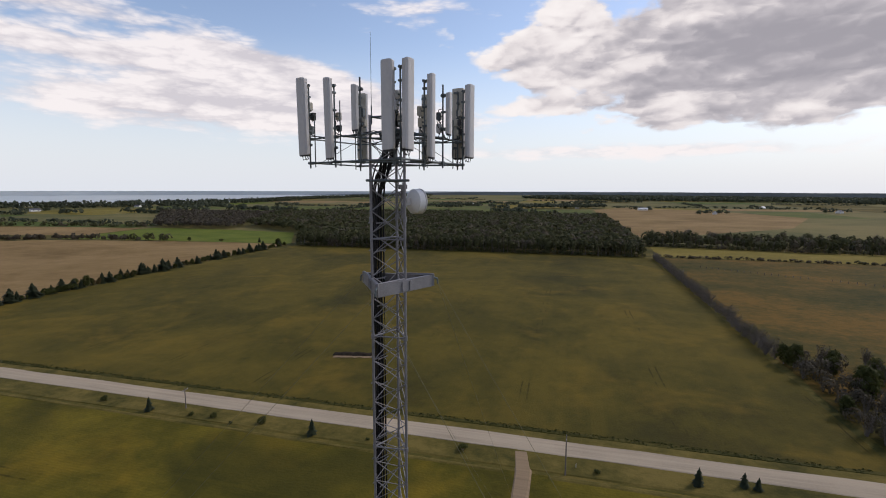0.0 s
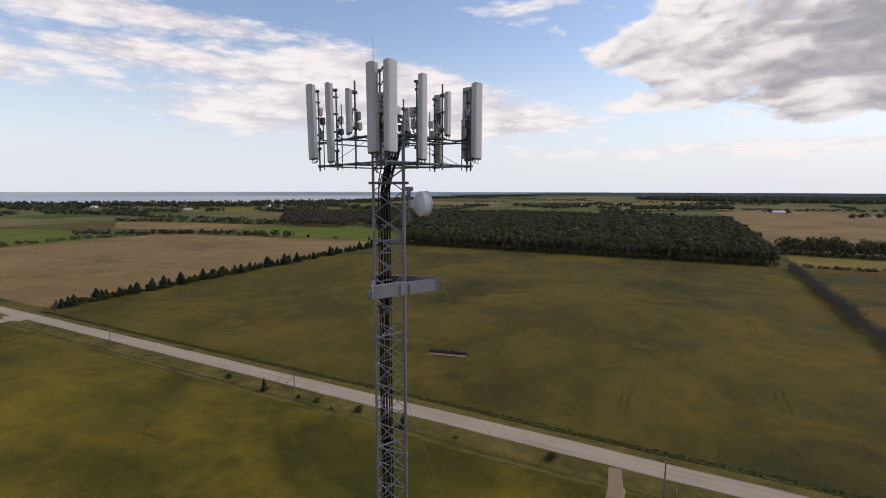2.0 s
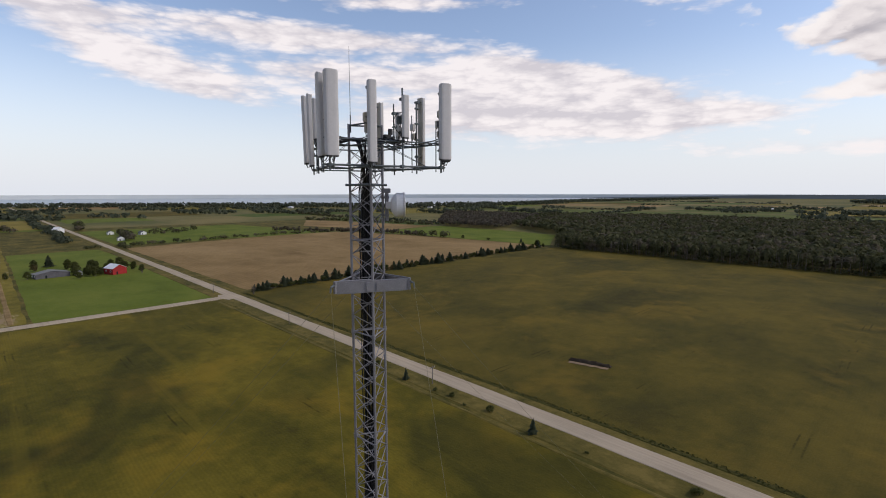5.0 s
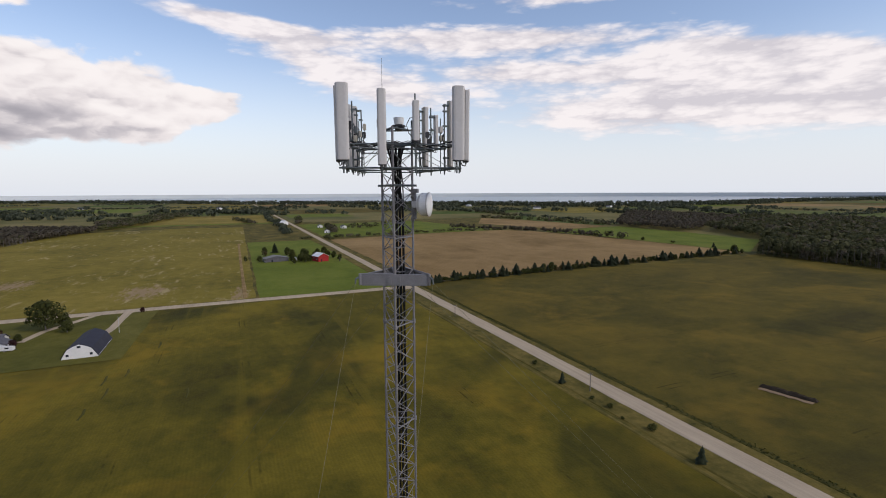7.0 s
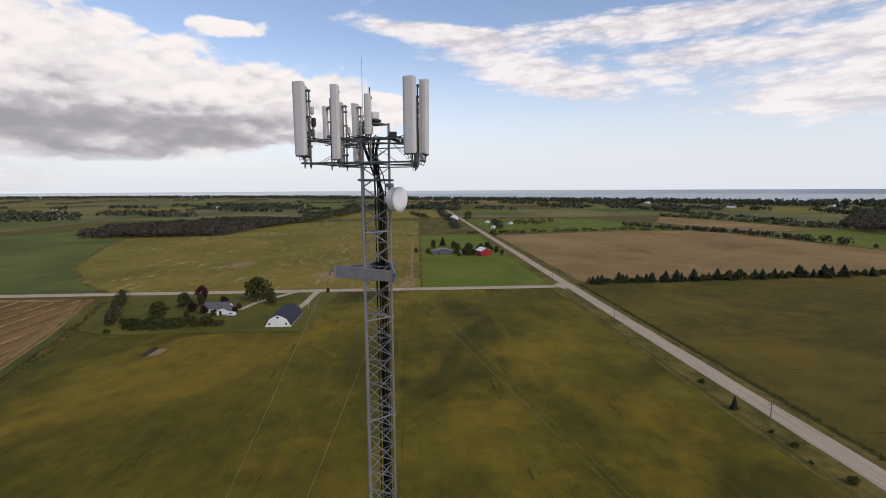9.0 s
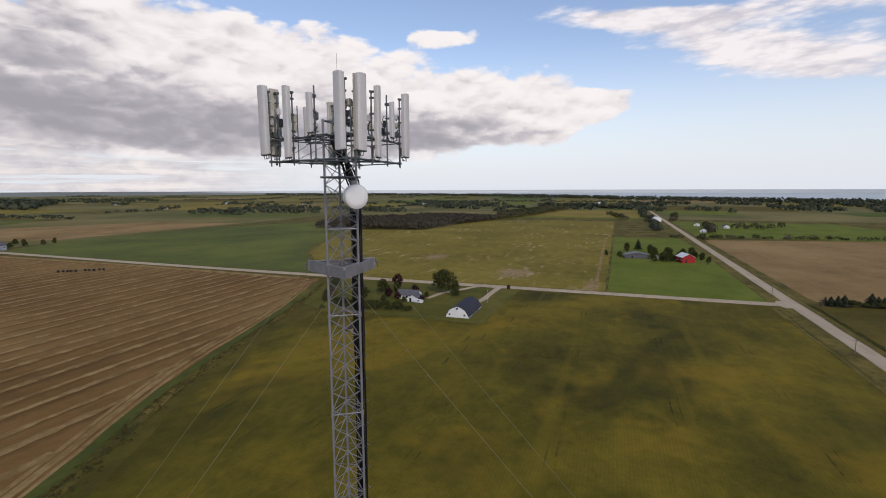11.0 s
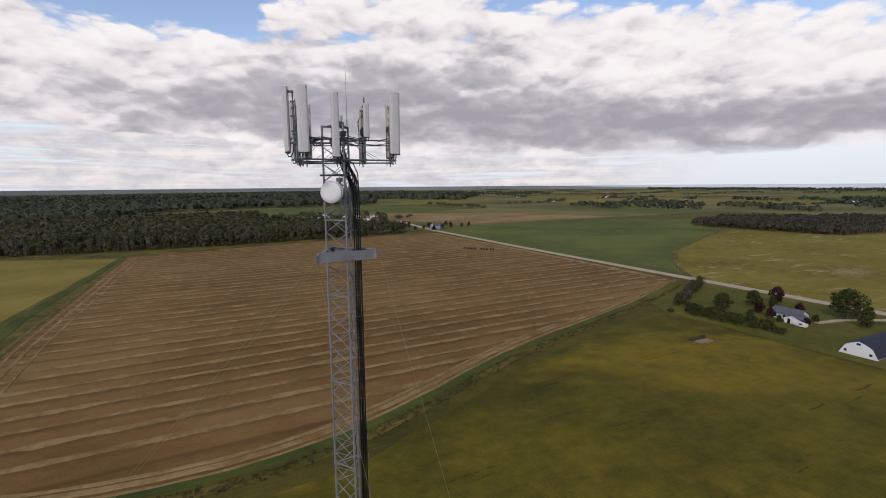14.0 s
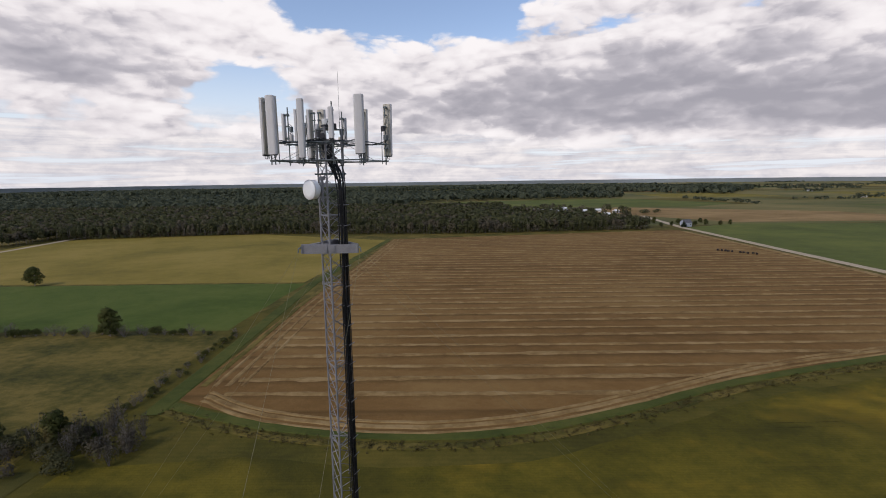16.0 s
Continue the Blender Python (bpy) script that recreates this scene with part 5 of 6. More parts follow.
# the roadside
for u, v, h in ((152, -10, 3.6), (197, -10, 4.2), (276, -8, 4.0), (284, -6.5, 3.4), (286.2, -7, 3.0), (312, -6.5, 3.2)):
    plant(FIRS[0], u, v, h, 4.0, "roadside firs")
for u, v, h in ((183, -8.5, 1.7), (136, -8.5, 1.6), (231, -7.5, 2.0), (170, -9, 1.5), (164, -9.5, 1.2), (176, -10.5, 0.9), (210, -9, 0.9), (258, -9, 1.2)):
    plant(SHRUBS[0], u, v, h, 2.0, "roadside shrubs")
# windbreak between the brown and the green field
rng = random.Random(21)
for v, h in ((12, 4.0), (14, 4.6), (16.5, 4.4), (19, 4.8), (30, 5.6), (32.5, 4.6), (35, 5.0), (41, 4.4), (46, 5.6), (48.5, 5.8), (51, 4.8), (58, 6.0), (65, 6.2), (67.5, 5.4), (76, 6.6), (85, 5.0), (92, 6.0)):
    plant(rng.choice((FIRS[1], FIRS[2], FIRS[2])), -5 - v * 0.055 + rng.uniform(-1.5, 1.5), v, h, 4.0, "windbreak trees")
v = 97.0
while v < 312:
    u = -5 - min(v, 250) * 0.055 + rng.uniform(-2.0, 2.0)
    if rng.random() < 0.3:
        plant(rng.choice(FIRS[1:]), u, v, rng.uniform(4.5, 7.5), 4.0, "windbreak trees")
    else:
        plant(rng.choice((BROAD[0], BROAD[1], BROAD[1])), u, v, rng.uniform(4.0, 6.8), 10, "windbreak trees", "rounded green tree in the windbreak row")
    v += rng.uniform(1.5, 2.5)
for i in range(30):
    v = 36 + 66 * rng.random()
    plant(BROAD[rng.choice((0, 1))], -5 - v * 0.055 + rng.uniform(-1.5, 1.5), v, rng.uniform(3.4, 5.2), 10, "windbreak trees", "rounded green tree in the windbreak row")
for i in range(22):
    v = 20 + 80 * rng.random()
    plant(SHRUBS[2], -5 - v * 0.055 + rng.uniform(-1, 1), v, rng.uniform(1.8, 3.4), 2.2, "windbreak bushes", "dark bush between the windbreak spruces")
plant(BROAD[4], 2, 8, 4.6, 10, label="pale half-bare bush tree at the road junction")
plant(BROAD[0], -22, 306, 13, 10)
plant(BROAD[0], -136, 318, 8, 10)
plant(BROAD[1], -176, 330, 6, 10)
plant(SHRUBS[2], -100, 322, 3, 2.2)
plant(FIRS[1], -60, 330, 5, 4)
# by the farmhouse and the white barn
for u, v, h, k2 in ((53, -197, 14.0, 0), (45, -203, 9.0, 0), (34, -195, 13.0, 0), (30, -189, 8.5, 1), (40, -189, 8.0, 0), (20, -193, 8.0, 3), (23, -165, 12.5, 2), (19, -160, 9.5, 0), (31, -156, 9.0, 0), (6, -134, 3.4, 3),
                    (47, -181, 5.6, 3), (44, -187, 6.5, 3), (50, -176, 4.6, 1), (36, -176, 7.0, 3), (49, -167, 4.8, 3), (52, -186, 5.6, 0), (38, -169, 5.5, 0), (27, -180, 6.5, 1)):
    plant(BROAD[k2], u, v, h, 10)
for u, v, h in ((64, -204, 3.4), (66, -200, 3.6), (64, -192, 3.8), (65, -184, 3.4), (62, -180, 3.2), (64, -173, 3.6), (68, -202, 2.2), (70, -198, 2.4), (69, -194, 2.6), (70, -190, 2.2), (69, -186, 2.8), (68, -181, 3.0), (67, -176, 2.6), (66, -171, 2.8), (66, -167, 2.4), (74, -206, 1.8), (63, -196, 3.0), (62, -188, 2.6)):
    plant(SHRUBS[2], u, v, h, 2.2, "farmyard bushes")
# round the red barn
for u, v, h, k2 in ((-137, -38, 6, 0), (-131, -46, 6, 1), (-128, -40, 5, 0), (-144, -34, 7, 1), (-139, -46, 6, 0), (-126, -43, 8, 1), (-140, -44, 8.5, 0), (-152, -50, 9, 1), (-160, -40, 10, 0), (-150, -30, 9, 1), (-165, -22, 10, 0), (-118, -18, 6, 4), (-140, -76, 7, 0), (-180, -70, 9, 1), (-150, -86, 5, 1), (-122, -52, 6, 0), (-172, -52, 9, 1), (-142, -18, 7, 1), (-134, -46, 8, 0), (-146, -40, 9, 1), (-148, -22, 8, 0), (-138, -52, 7, 1), (-128, -16, 6, 1)):
    plant(BROAD[k2], u, v, h * 1.3, 10)
plant(FIRS[1], -200, -60, 9, 4.0)
# scrub and trees on the far side of the green field
rng = random.Random(22)
for i in range(64):
    u, v = 317 + 48 * rng.random() ** 1.3, 4 + 74 * rng.random()
    plant(BROAD[rng.choice((4, 4, 4, 4, 1))], u, v, rng.uniform(8.0, 14.0), 10, "trees at the field corner", "tangled grey-green tree at the field corner")
v = 76.0
while v < 314:
    plant(SHRUBS[1], 316.5 + rng.uniform(-1.2, 2.0), v, rng.uniform(2.6, 4.6), 2.6, "leafless hedge")
    if rng.random() < 0.2:
        plant(BROAD[4], 317 + rng.uniform(-1, 2), v + 1, rng.uniform(4, 6.5), 10, "leafless hedge", "thin grey-brown tree in the hedge")
    v += rng.uniform(1.5, 2.6)
# scrub by the stubble corner
for i in range(52):
    u, v, h = 309 + 62 * rng.random(), -164 + rng.gauss(0, 5), rng.uniform(4.5, 8.0)
    plant(BROAD[rng.choice((4, 4, 4, 4, 1))], u, v, h * 1.75, 10, "scrub trees", "grey half-bare scrub tree at the stubble corner")
for i in range(34):
    f = i / 33
    plant(SHRUBS[rng.choice((1, 2))], 321 + rng.uniform(-2, 2), -170 - 72 * f, rng.uniform(1.0, 2.2), 2.4, "field-edge bushes")
for i in range(12):
    plant(BROAD[rng.choice((4, 1, 4))], rng.uniform(392, 450), -240 + rng.uniform(-3, 3), rng.uniform(7, 11), 10, "hedge trees", "half-bare tree in the hedge below the clover")
for i in range(34):
    u = 330 + i * 3.4
    plant(SHRUBS[rng.choice((1, 1, 2))], u, -241 + rng.uniform(-2, 2), rng.uniform(1.6, 3.4), 2.4, "hedge below the clover field")
plant(BROAD[1], 366, -240, 16, 10, label="tall dark broadleaf tree in the hedge")
plant(BROAD[4], 404, -240, 7, 10)
plant(BROAD[4], 416, -243, 7, 10)
plant(BROAD[0], 470, -329, 19, 10, label="large spreading dark tree between two fields")
for u, v, h in ((495, -318, 6), (503, -317, 7), (511, -318, 6), (520, -320, 7), (530, -322, 6)):
    plant(BROAD[1], u, v, h, 10)
# by the house at the end of the side road
for u, v, h, k2 in ((-4, -612, 8, 1), (10, -606, 9, 0), (22, -612, 11, 4), (34, -604, 9, 0), (-30, -612, 10, 0), (-44, -616, 11, 1), (-58, -612, 10, 0), (-72, -618, 9, 1), (-20, -630, 12, 0), (4, -640, 12, 1), (30, -650, 12, 0), (50, -640, 11, 4), (-50, -640, 11, 0)):
    plant(BROAD[k2], u, v, h, 10)
plant(FIRS[2], -10, -596, 6, 4.0)


def smooth_line(pts, n=6):
    """The bend through the points, in small steps."""
    out = []
    for i in range(len(pts) - 1):
        p0, p1, p2, p3 = pts[max(i - 1, 0)], pts[i], pts[i + 1], pts[min(i + 2, len(pts) - 1)]
        for j in range(n):
            t = j / n
            out.append(tuple(0.5 * (2 * b + (c - a) * t + (2 * a - 5 * b + 4 * c - d) * t * t + (3 * b - a - 3 * c + d) * t ** 3) for a, b, c, d in zip(p0, p1, p2, p3)))
    return out + [pts[-1]]


def hedge(name, lines, height, spacing, leaves, size, mat, label, seed, loose=1.5, gaps=0.16):
    """Far hedges and tree lines, too many to count."""
    rg = np.random.default_rng(seed)
    cen, rad = [], []
    for (u0, v0), (u1, v1) in lines:
        n = max(2, int(math.hypot(u1 - u0, v1 - v0) / spacing))
        for i in range(n):
            if rg.random() < gaps:
                continue
            f = (i + rg.uniform(-0.5, 0.5)) / n
            h = height * rg.uniform(0.55, 1.25)
            p = W(u0 + (u1 - u0) * f + rg.normal(0, loose), v0 + (v1 - v0) * f + rg.normal(0, loose), h * 0.52)
            cen.append(tuple(p))
            rad.append((spacing * rg.uniform(0.5, 0.9), spacing * rg.uniform(0.5, 0.9), h * 0.5))
    q, nr = leaf_quads(rg, cen, rad, leaves, size)
    ob = new(name, quads_mesh(name, q, mat, nr))
    return tagged(ob, label, "hedge", kind="stuff")


hedge("hedge", [((-411, 211), (-344, 254)), ((-344, 254), (-293, 290)), ((-293, 290), (-199, 309)), ((-330, 262), (-293, 288))], 6.0, 3.4, 60, 0.75, M_PURPLEWOOD, "dark hedge of small trees behind the brown field", 71)
hedge("hedge", [((322, 323), (640, 316))], 2.4, 2.6, 30, 0.5, M_SCRUB, "low hedge along the pale strip", 72)
hedge("hedge", [((-320, -20), (-345, 180)), ((-345, 180), (-330, 262)), ((-300, 8), (-340, 12))], 4.0, 5.0, 40, 0.7, M_WOODLEAF, "low hedge beyond the brown field", 73)
hedge("hedge", [((-380, 30), (-500, 40)), ((-450, 60), (-480, 130)), ((-600, 10), (-760, 30)), ((-620, -60), (-760, -90))], 8.0, 7.0, 50, 1.0, M_WOODLEAF, "trees round far farmsteads", 74)
hedge("hedge", [((-199, 309), (-150, 316)), ((-330, 450), (-480, 425)), ((-620, 376), (-480, 425)), ((-640, 470), (-900, 500))], 7.0, 5.5, 50, 0.9, M_WOODLEAF, "hedges round the far pasture", 75)
hedge("village_trees", [((-60, -790), (40, -780)), ((40, -800), (150, -830)), ((-30, -860), (160, -890)), ((0, -720), (60, -700)), ((30, -940), (180, -930)), ((20, -830), (130, -850))], 10.0, 7.0, 60, 1.0, M_WOODLEAF, "trees among the distant white buildings", 82, 8.0, 0.25)
hedge("corner_scrub", [((320, 8), (322, 76)), ((328, 6), (330, 74)), ((338, 5), (340, 70)), ((350, 5), (350, 60))], 5.0, 3.4, 170, 0.28, M_SCRUB, "dense grey-brown scrub at the field corner", 83, 2.0, 0.08)
hedge("stubble_corner_scrub", [((310, -162), (372, -164)), ((309, -166), (368, -168)), ((314, -158), (350, -159))], 3.6, 3.0, 190, 0.19, M_SCRUB, "dense grey-brown scrub at the stubble corner", 84, 1.6, 0.1)
hedge("dark_hedge", [((62, -213), (10, -236)), ((63, -211), (12, -234))], 5.0, 2.2, 150, 0.24, M_WOODLEAF, "dense dark hedge beside the farmyard", 70, 0.5, 0.0)
far = []
rng = random.Random(31)
coast = []
for i in range(113):
    a0, a1 = radians(-104 + i), radians(-103 + i)
    for d0 in (-110, -40, 20, 70):
        r0, r1 = shore(-104 + i) + d0 + 30 * math.sin(i * 1.7), shore(-103 + i) + d0 + 30 * math.sin(i * 1.7 + 1.7)
        p0, p1 = Vector((r0 * math.sin(a0) - JX, r0 * math.cos(a0) - JY)), Vector((r1 * math.sin(a1) - JX, r1 * math.cos(a1) - JY))
        coast.append(((p0.dot(DA), p0.dot(NA)), (p1.dot(DA), p1.dot(NA))))


def dry(line):
    """Keeps what stands on this side of the shore."""
    for u, v in line:
        p = W(u, v)
        a = math.degrees(math.atan2(p.x, p.y))
        if -104 < a < 9 and p.length > shore(a) - 40:
            return False
    return True


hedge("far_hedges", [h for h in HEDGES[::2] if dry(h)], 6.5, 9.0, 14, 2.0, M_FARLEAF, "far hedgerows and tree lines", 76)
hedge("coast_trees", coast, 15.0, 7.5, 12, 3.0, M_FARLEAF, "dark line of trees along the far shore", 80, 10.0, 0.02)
for i in range(70):
    a, r = radians(rng.uniform(-112, 18)), rng.uniform(1200, 1950)
    x, y = r * math.sin(a), r * math.cos(a)
    u, v = (x - JX) * DA.x + (y - JY) * DA.y, (x - JX) * NA.x + (y - JY) * NA.y
    du = rng.uniform(80, 260)
    far.append(((u, v), (u + du * math.cos(a - ANG), v - du * math.sin(a - ANG))))
for i in range(80):
    a, r = radians(rng.uniform(14, 252)), rng.uniform(1700, 4600)
    x, y = r * math.sin(a), r * math.cos(a)
    u, v = (x - JX) * DA.x + (y - JY) * DA.y, (x - JX) * NA.x + (y - JY) * NA.y
    du = rng.uniform(120, 500)
    far.append(((u, v), (u + du, v + rng.uniform(-60, 60))))
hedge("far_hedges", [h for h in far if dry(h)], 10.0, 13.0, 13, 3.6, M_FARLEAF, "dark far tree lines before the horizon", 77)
strip("ditch_edge", [(-4, 5.2), (150, 5.3), (312, 5.2)], 1.1, 0.29, M_SHADE, "dark strip along the ditch edge beside the road", "verge")
hedge("roadside_weeds", [((-2, 5.4), (310, 5.4)), ((-1, 6.0), (310, 6.0)), ((-1, 4.9), (310, 4.9))], 0.45, 0.6, 9, 0.12, M_WEED, "dark weedy ditch edge beside the road", 78, 0.3, 0.12)
hedge("woodland_understory", [((-6, 315.5), (311, 317.5)), ((632, -542), (439, -580)), ((439, -580), (300, -565)), ((300, -565), (220, -561)), ((220, -561), (35, -580)), ((318, 401), (446, 383)), ((446, 383), (760, 370))], 4.2, 2.4, 42, 0.42, M_WOODLEAF, "dark undergrowth along the woodland edge", 86, 1.0, 0.12)
MARGIN = smooth_line([(20, -240), (76, -220), (112, -209.5), (167, -192.5), (202, -177), (229, -168), (255, -166), (286, -171), (314, -182)], 4)
strip("dry_margin", MARGIN, 2.0, 0.24, M_ROUGH, "dry brown weedy bed between stubble and green field", "verge")
strip("grass_margin", [(u, v - 4.0) for u, v in MARGIN], 2.6, 0.23, M_LUSH, "green grass strip along the stubble", "verge")
hedge("field_margin_weeds", list(zip(MARGIN, MARGIN[1:])) * 4, 0.45, 0.8, 10, 0.13, M_DRYWEED, "brownish weedy margin between stubble and green field", 79, 1.1, 0.2)

for u0, u1, v in ((92, 100, -131), (103, 111, -128.6), (88, 95, -126), (116, 123, -131), (112, 119, -108), (60, 68, -120.5)):
    strip("crop_rut", [(u0, v), ((u0 + u1) / 2, v + 0.2), (u1, v)], 0.15, 0.22, M_SHADE, "short dark rut pressed into the crop", "track")

# ---- buildings ----
M_ROOFDARK = plain("dark_metal_roof", (0.030, 0.030, 0.042), 0.75, 0.0, 3, 0.15, 0.4)
M_ROOFGREY = plain("grey_shingles", (0.115, 0.11, 0.12), 0.85, 0, 3, 0.2, 0.5)
M_REDPAINT = plain("red_barn_boards", (0.36, 0.022, 0.022), 0.7, 0, 3, 0.2, 0.5)
M_SIDING = plain("white_siding", (0.72, 0.71, 0.69), 0.7, 0, 3, 0.06, 0.5)
M_ROOFWHITE = plain("white_metal_roof", (0.75, 0.74, 0.72), 0.5, 0, 3, 0.06, 0.5)
M_GLASSDARK = plain("dark_window_glass", (0.02, 0.024, 0.03), 0.15, 0, 3, 0.1, 1.0)


def prism(bm, prof, x0, x1):
    """The outline prof (y, z) pulled from x0 to x1."""
    a = [bm.verts.new((x0, y, z)) for y, z in prof]
    b = [bm.verts.new((x1, y, z)) for y, z in prof]
    n = len(prof)
    for i in range(n):
        bm.faces.new((a[i], a[(i + 1) % n], b[(i + 1) % n], b[i]))
    bm.faces.new(a[::-1])
    bm.faces.new(b)
    return bm


def house(name, label, u, v, length, width, eave, ridge, wall, roof, turn=0.0, windows=3, doors=1, chimney=False):
    """A gabled building: walls, roof with overhang, framed windows, doors. Its length runs along u."""
    ob = thing(name, label, "building", W(u, v, 0.05))
    ob.rotation_euler = (0, 0, ANG + radians(turn))
    w = width / 2
    part("wall", prism(bmesh.new(), [(-w, -0.1), (w, -0.1), (w, eave), (0, ridge - 0.1), (-w, eave)], -length / 2, length / 2), wall, ob)
    sl = (ridge - eave) / w
    prof = [(-w - 0.4, eave - 0.4 * sl + 0.02), (0, ridge + 0.02), (w + 0.4, eave - 0.4 * sl + 0.02)]
    part("roof", prism(bmesh.new(), [(y, z + 0.16) for y, z in prof] + prof[::-1], -length / 2 - 0.4, length / 2 + 0.4), roof, ob)
    for i in range(windows):
        x = -length / 2 + length * (i + 0.5) / windows
        for s in (-1, 1):
            win = part("window", box(bmesh.new(), (x, s * (w + 0.02), eave * 0.55), (1.2, 0.10, 1.2)), M_GLASSDARK, ob)
            fr = bmesh.new()
            for dz in (-0.66, 0.66):
                box(fr, (x, s * (w + 0.04), eave * 0.55 + dz), (1.44, 0.14, 0.12))
            for dx2 in (-0.66, 0.66):
                box(fr, (x + dx2, s * (w + 0.04), eave * 0.55), (0.12, 0.14, 1.2))
            part("window_frame", fr, M_SIDING, win)
    for i in range(doors):
        part("door", box(bmesh.new(), (length / 2 + 0.03, -w * 0.4 + i * w * 0.8, 1.0), (0.08, 1.0, 2.1), 0, 0.01), M_GLASSDARK, ob)
    if chimney:
        part("chimney", box(bmesh.new(), (length * 0.2, 0.3, ridge + 0.4), (0.6, 0.6, 1.6), 0, 0.02), M_REDPAINT, ob, "brick chimney")
    return ob


# white barn with a dark gambrel roof
barn = thing("barn", "white-fronted barn with a dark gambrel roof", "barn", W(59, -143, 0.05))
barn.rotation_euler = (0, 0, ANG)
PROF = [(-5.2, -0.1), (-5.0, 0.6), (-3.5, 3.2), (-1.8, 4.15), (0, 4.8), (1.8, 4.15), (3.5, 3.2), (5.0, 0.6), (5.2, -0.1)]
part("wall", prism(bmesh.new(), [(y * 0.985, z - 0.02 if z > 0 else z) for y, z in PROF], -10.6, 10.4), M_SIDING, barn, "white boarded gable front")
part("roof", prism(bmesh.new(), [(y * 1.025, z + 0.16) for y, z in PROF] + PROF[::-1], -10.8, 10.2), M_ROOFDARK, barn, "dark metal roof")
for y, z, w, h in ((-3.3, 1.4, 0.8, 0.8), (3.3, 1.4, 0.8, 0.8), (0, 4.0, 1.1, 0.7)):
    win = part("window", box(bmesh.new(), (10.42, y, z), (0.10, w, h)), M_GLASSDARK, barn)
    fr = bmesh.new()
    for s in (-1, 1):
        box(fr, (10.44, y, z + s * (h / 2 + 0.05)), (0.12, w + 0.2, 0.10))
        box(fr, (10.44, y + s * (w / 2 + 0.05), z), (0.12, 0.10, h))
    part("window_frame", fr, M_SIDING, win)
part("sliding_door", box(bmesh.new(), (10.45, 0, 1.45), (0.08, 3.6, 2.9), 0, 0.01), M_SIDING, barn, "white sliding door")
part("side_skirt", box(bmesh.new(), (0, 5.18, 0.25), (20.6, 0.10, 0.5)), M_SIDING, barn)

house("farmhouse", "white farmhouse with a grey shingle roof among trees", 41, -177, 10.5, 7, 2.3, 4.2, M_SIDING, M_ROOFGREY, 90, 3, 1)
house("farmhouse_wing", "low white house wing with a grey roof", 46, -172, 6, 5.5, 2.2, 3.6, M_SIDING, M_ROOFGREY, 0, 2, 1)
house("red_barn", "red boarded barn with a white roof", -130, -31, 10, 9, 4.2, 6.6, M_REDPAINT, M_ROOFWHITE, 20, 2, 1)
house("ranch_house", "long low house with a pale grey roof", -143, -64, 9, 18, 2.8, 4.6, M_ROOFGREY, plain("pale_grey_roof", (0.20, 0.19, 0.185), 0.8, 0, 3, 0.15, 0.5), 8, 2, 1)
house("small_shed", "small grey shed near the red barn", -141, -50, 4, 4, 2.2, 3.2, M_SIDING, M_ROOFGREY, 0, 1, 1)
house("corner_house", "white gabled house beside the far road", -578, -16, 9, 11, 4.5, 8.0, M_SIDING, M_SIDING, 40, 2, 1)
for u, v, l, t in ((-440, 40, 12, 0), (-470, 60, 9, 10), (-500, 30, 9, 0), (-395, 22, 6, 0)):
    house("far_farm_building", "white farm building among far trees", u, v, l, 7, 3.0, 5.0, M_SIDING, M_ROOFGREY, t, 3, 1)
house("road_end_house", "grey-blue house at the end of the side road", -16, -604, 9, 8, 4.8, 7.6, plain("grey_blue_siding", (0.36, 0.38, 0.42), 0.7), M_ROOFGREY, 10, 2, 1)
for u, v, l, w2, t in ((112, -868, 34, 10, 0), (82, -856, 26, 9, 5), (62, -842, 18, 9, 0), (30, -838, 9, 8, 20), (6, -846, 8, 8, 0), (-14, -822, 8, 7, 30), (48, -900, 9, 8, 10), (20, -760, 8, 7, 0), (38, -720, 8, 7, 10)):
    house("village_building", "distant white building in the village", u, v, l, w2, 3.4, 5.2, M_SIDING, M_ROOFWHITE, t, 4, 1)
rng = random.Random(41)
for a, r in ((-86, 1500), (-95, 1300), (-108, 1900), (-78, 2000), (-66, 1700), (-38, 1800), (-30, 1500), (-22, 2100), (14, 1700), (24, 1600), (26, 1450), (33, 1400), (40, 1250), (44, 1700), (50, 1500), (-120, 2400), (-126, 2100), (-114, 1500), (-132, 2600), (-100, 1750), (-118, 2000), (-140, 2800)):
    r = min(r, shore(a) - 150) if -104 < a < 9 else r
    x, y = r * math.sin(radians(a)), r * math.cos(radians(a))
    u, v = (x - JX) * DA.x + (y - JY) * DA.y, (x - JX) * NA.x + (y - JY) * NA.y
    house("far_farmstead", "small white farmstead in the distance", u, v, rng.uniform(12, 26), rng.uniform(9, 12), 4, 7, M_SIDING, rng.choice((M_ROOFWHITE, M_ROOFGREY)), rng.uniform(0, 90), 2, 1)
    hedge("farmstead_trees", [((u - 30, v + 14), (u + 40, v + 18)), ((u - 34, v - 6), (u - 26, v + 14))], 10, 8, 22, 1.9, M_FARLEAF, "dark trees round a far farmstead", int(a + 500))

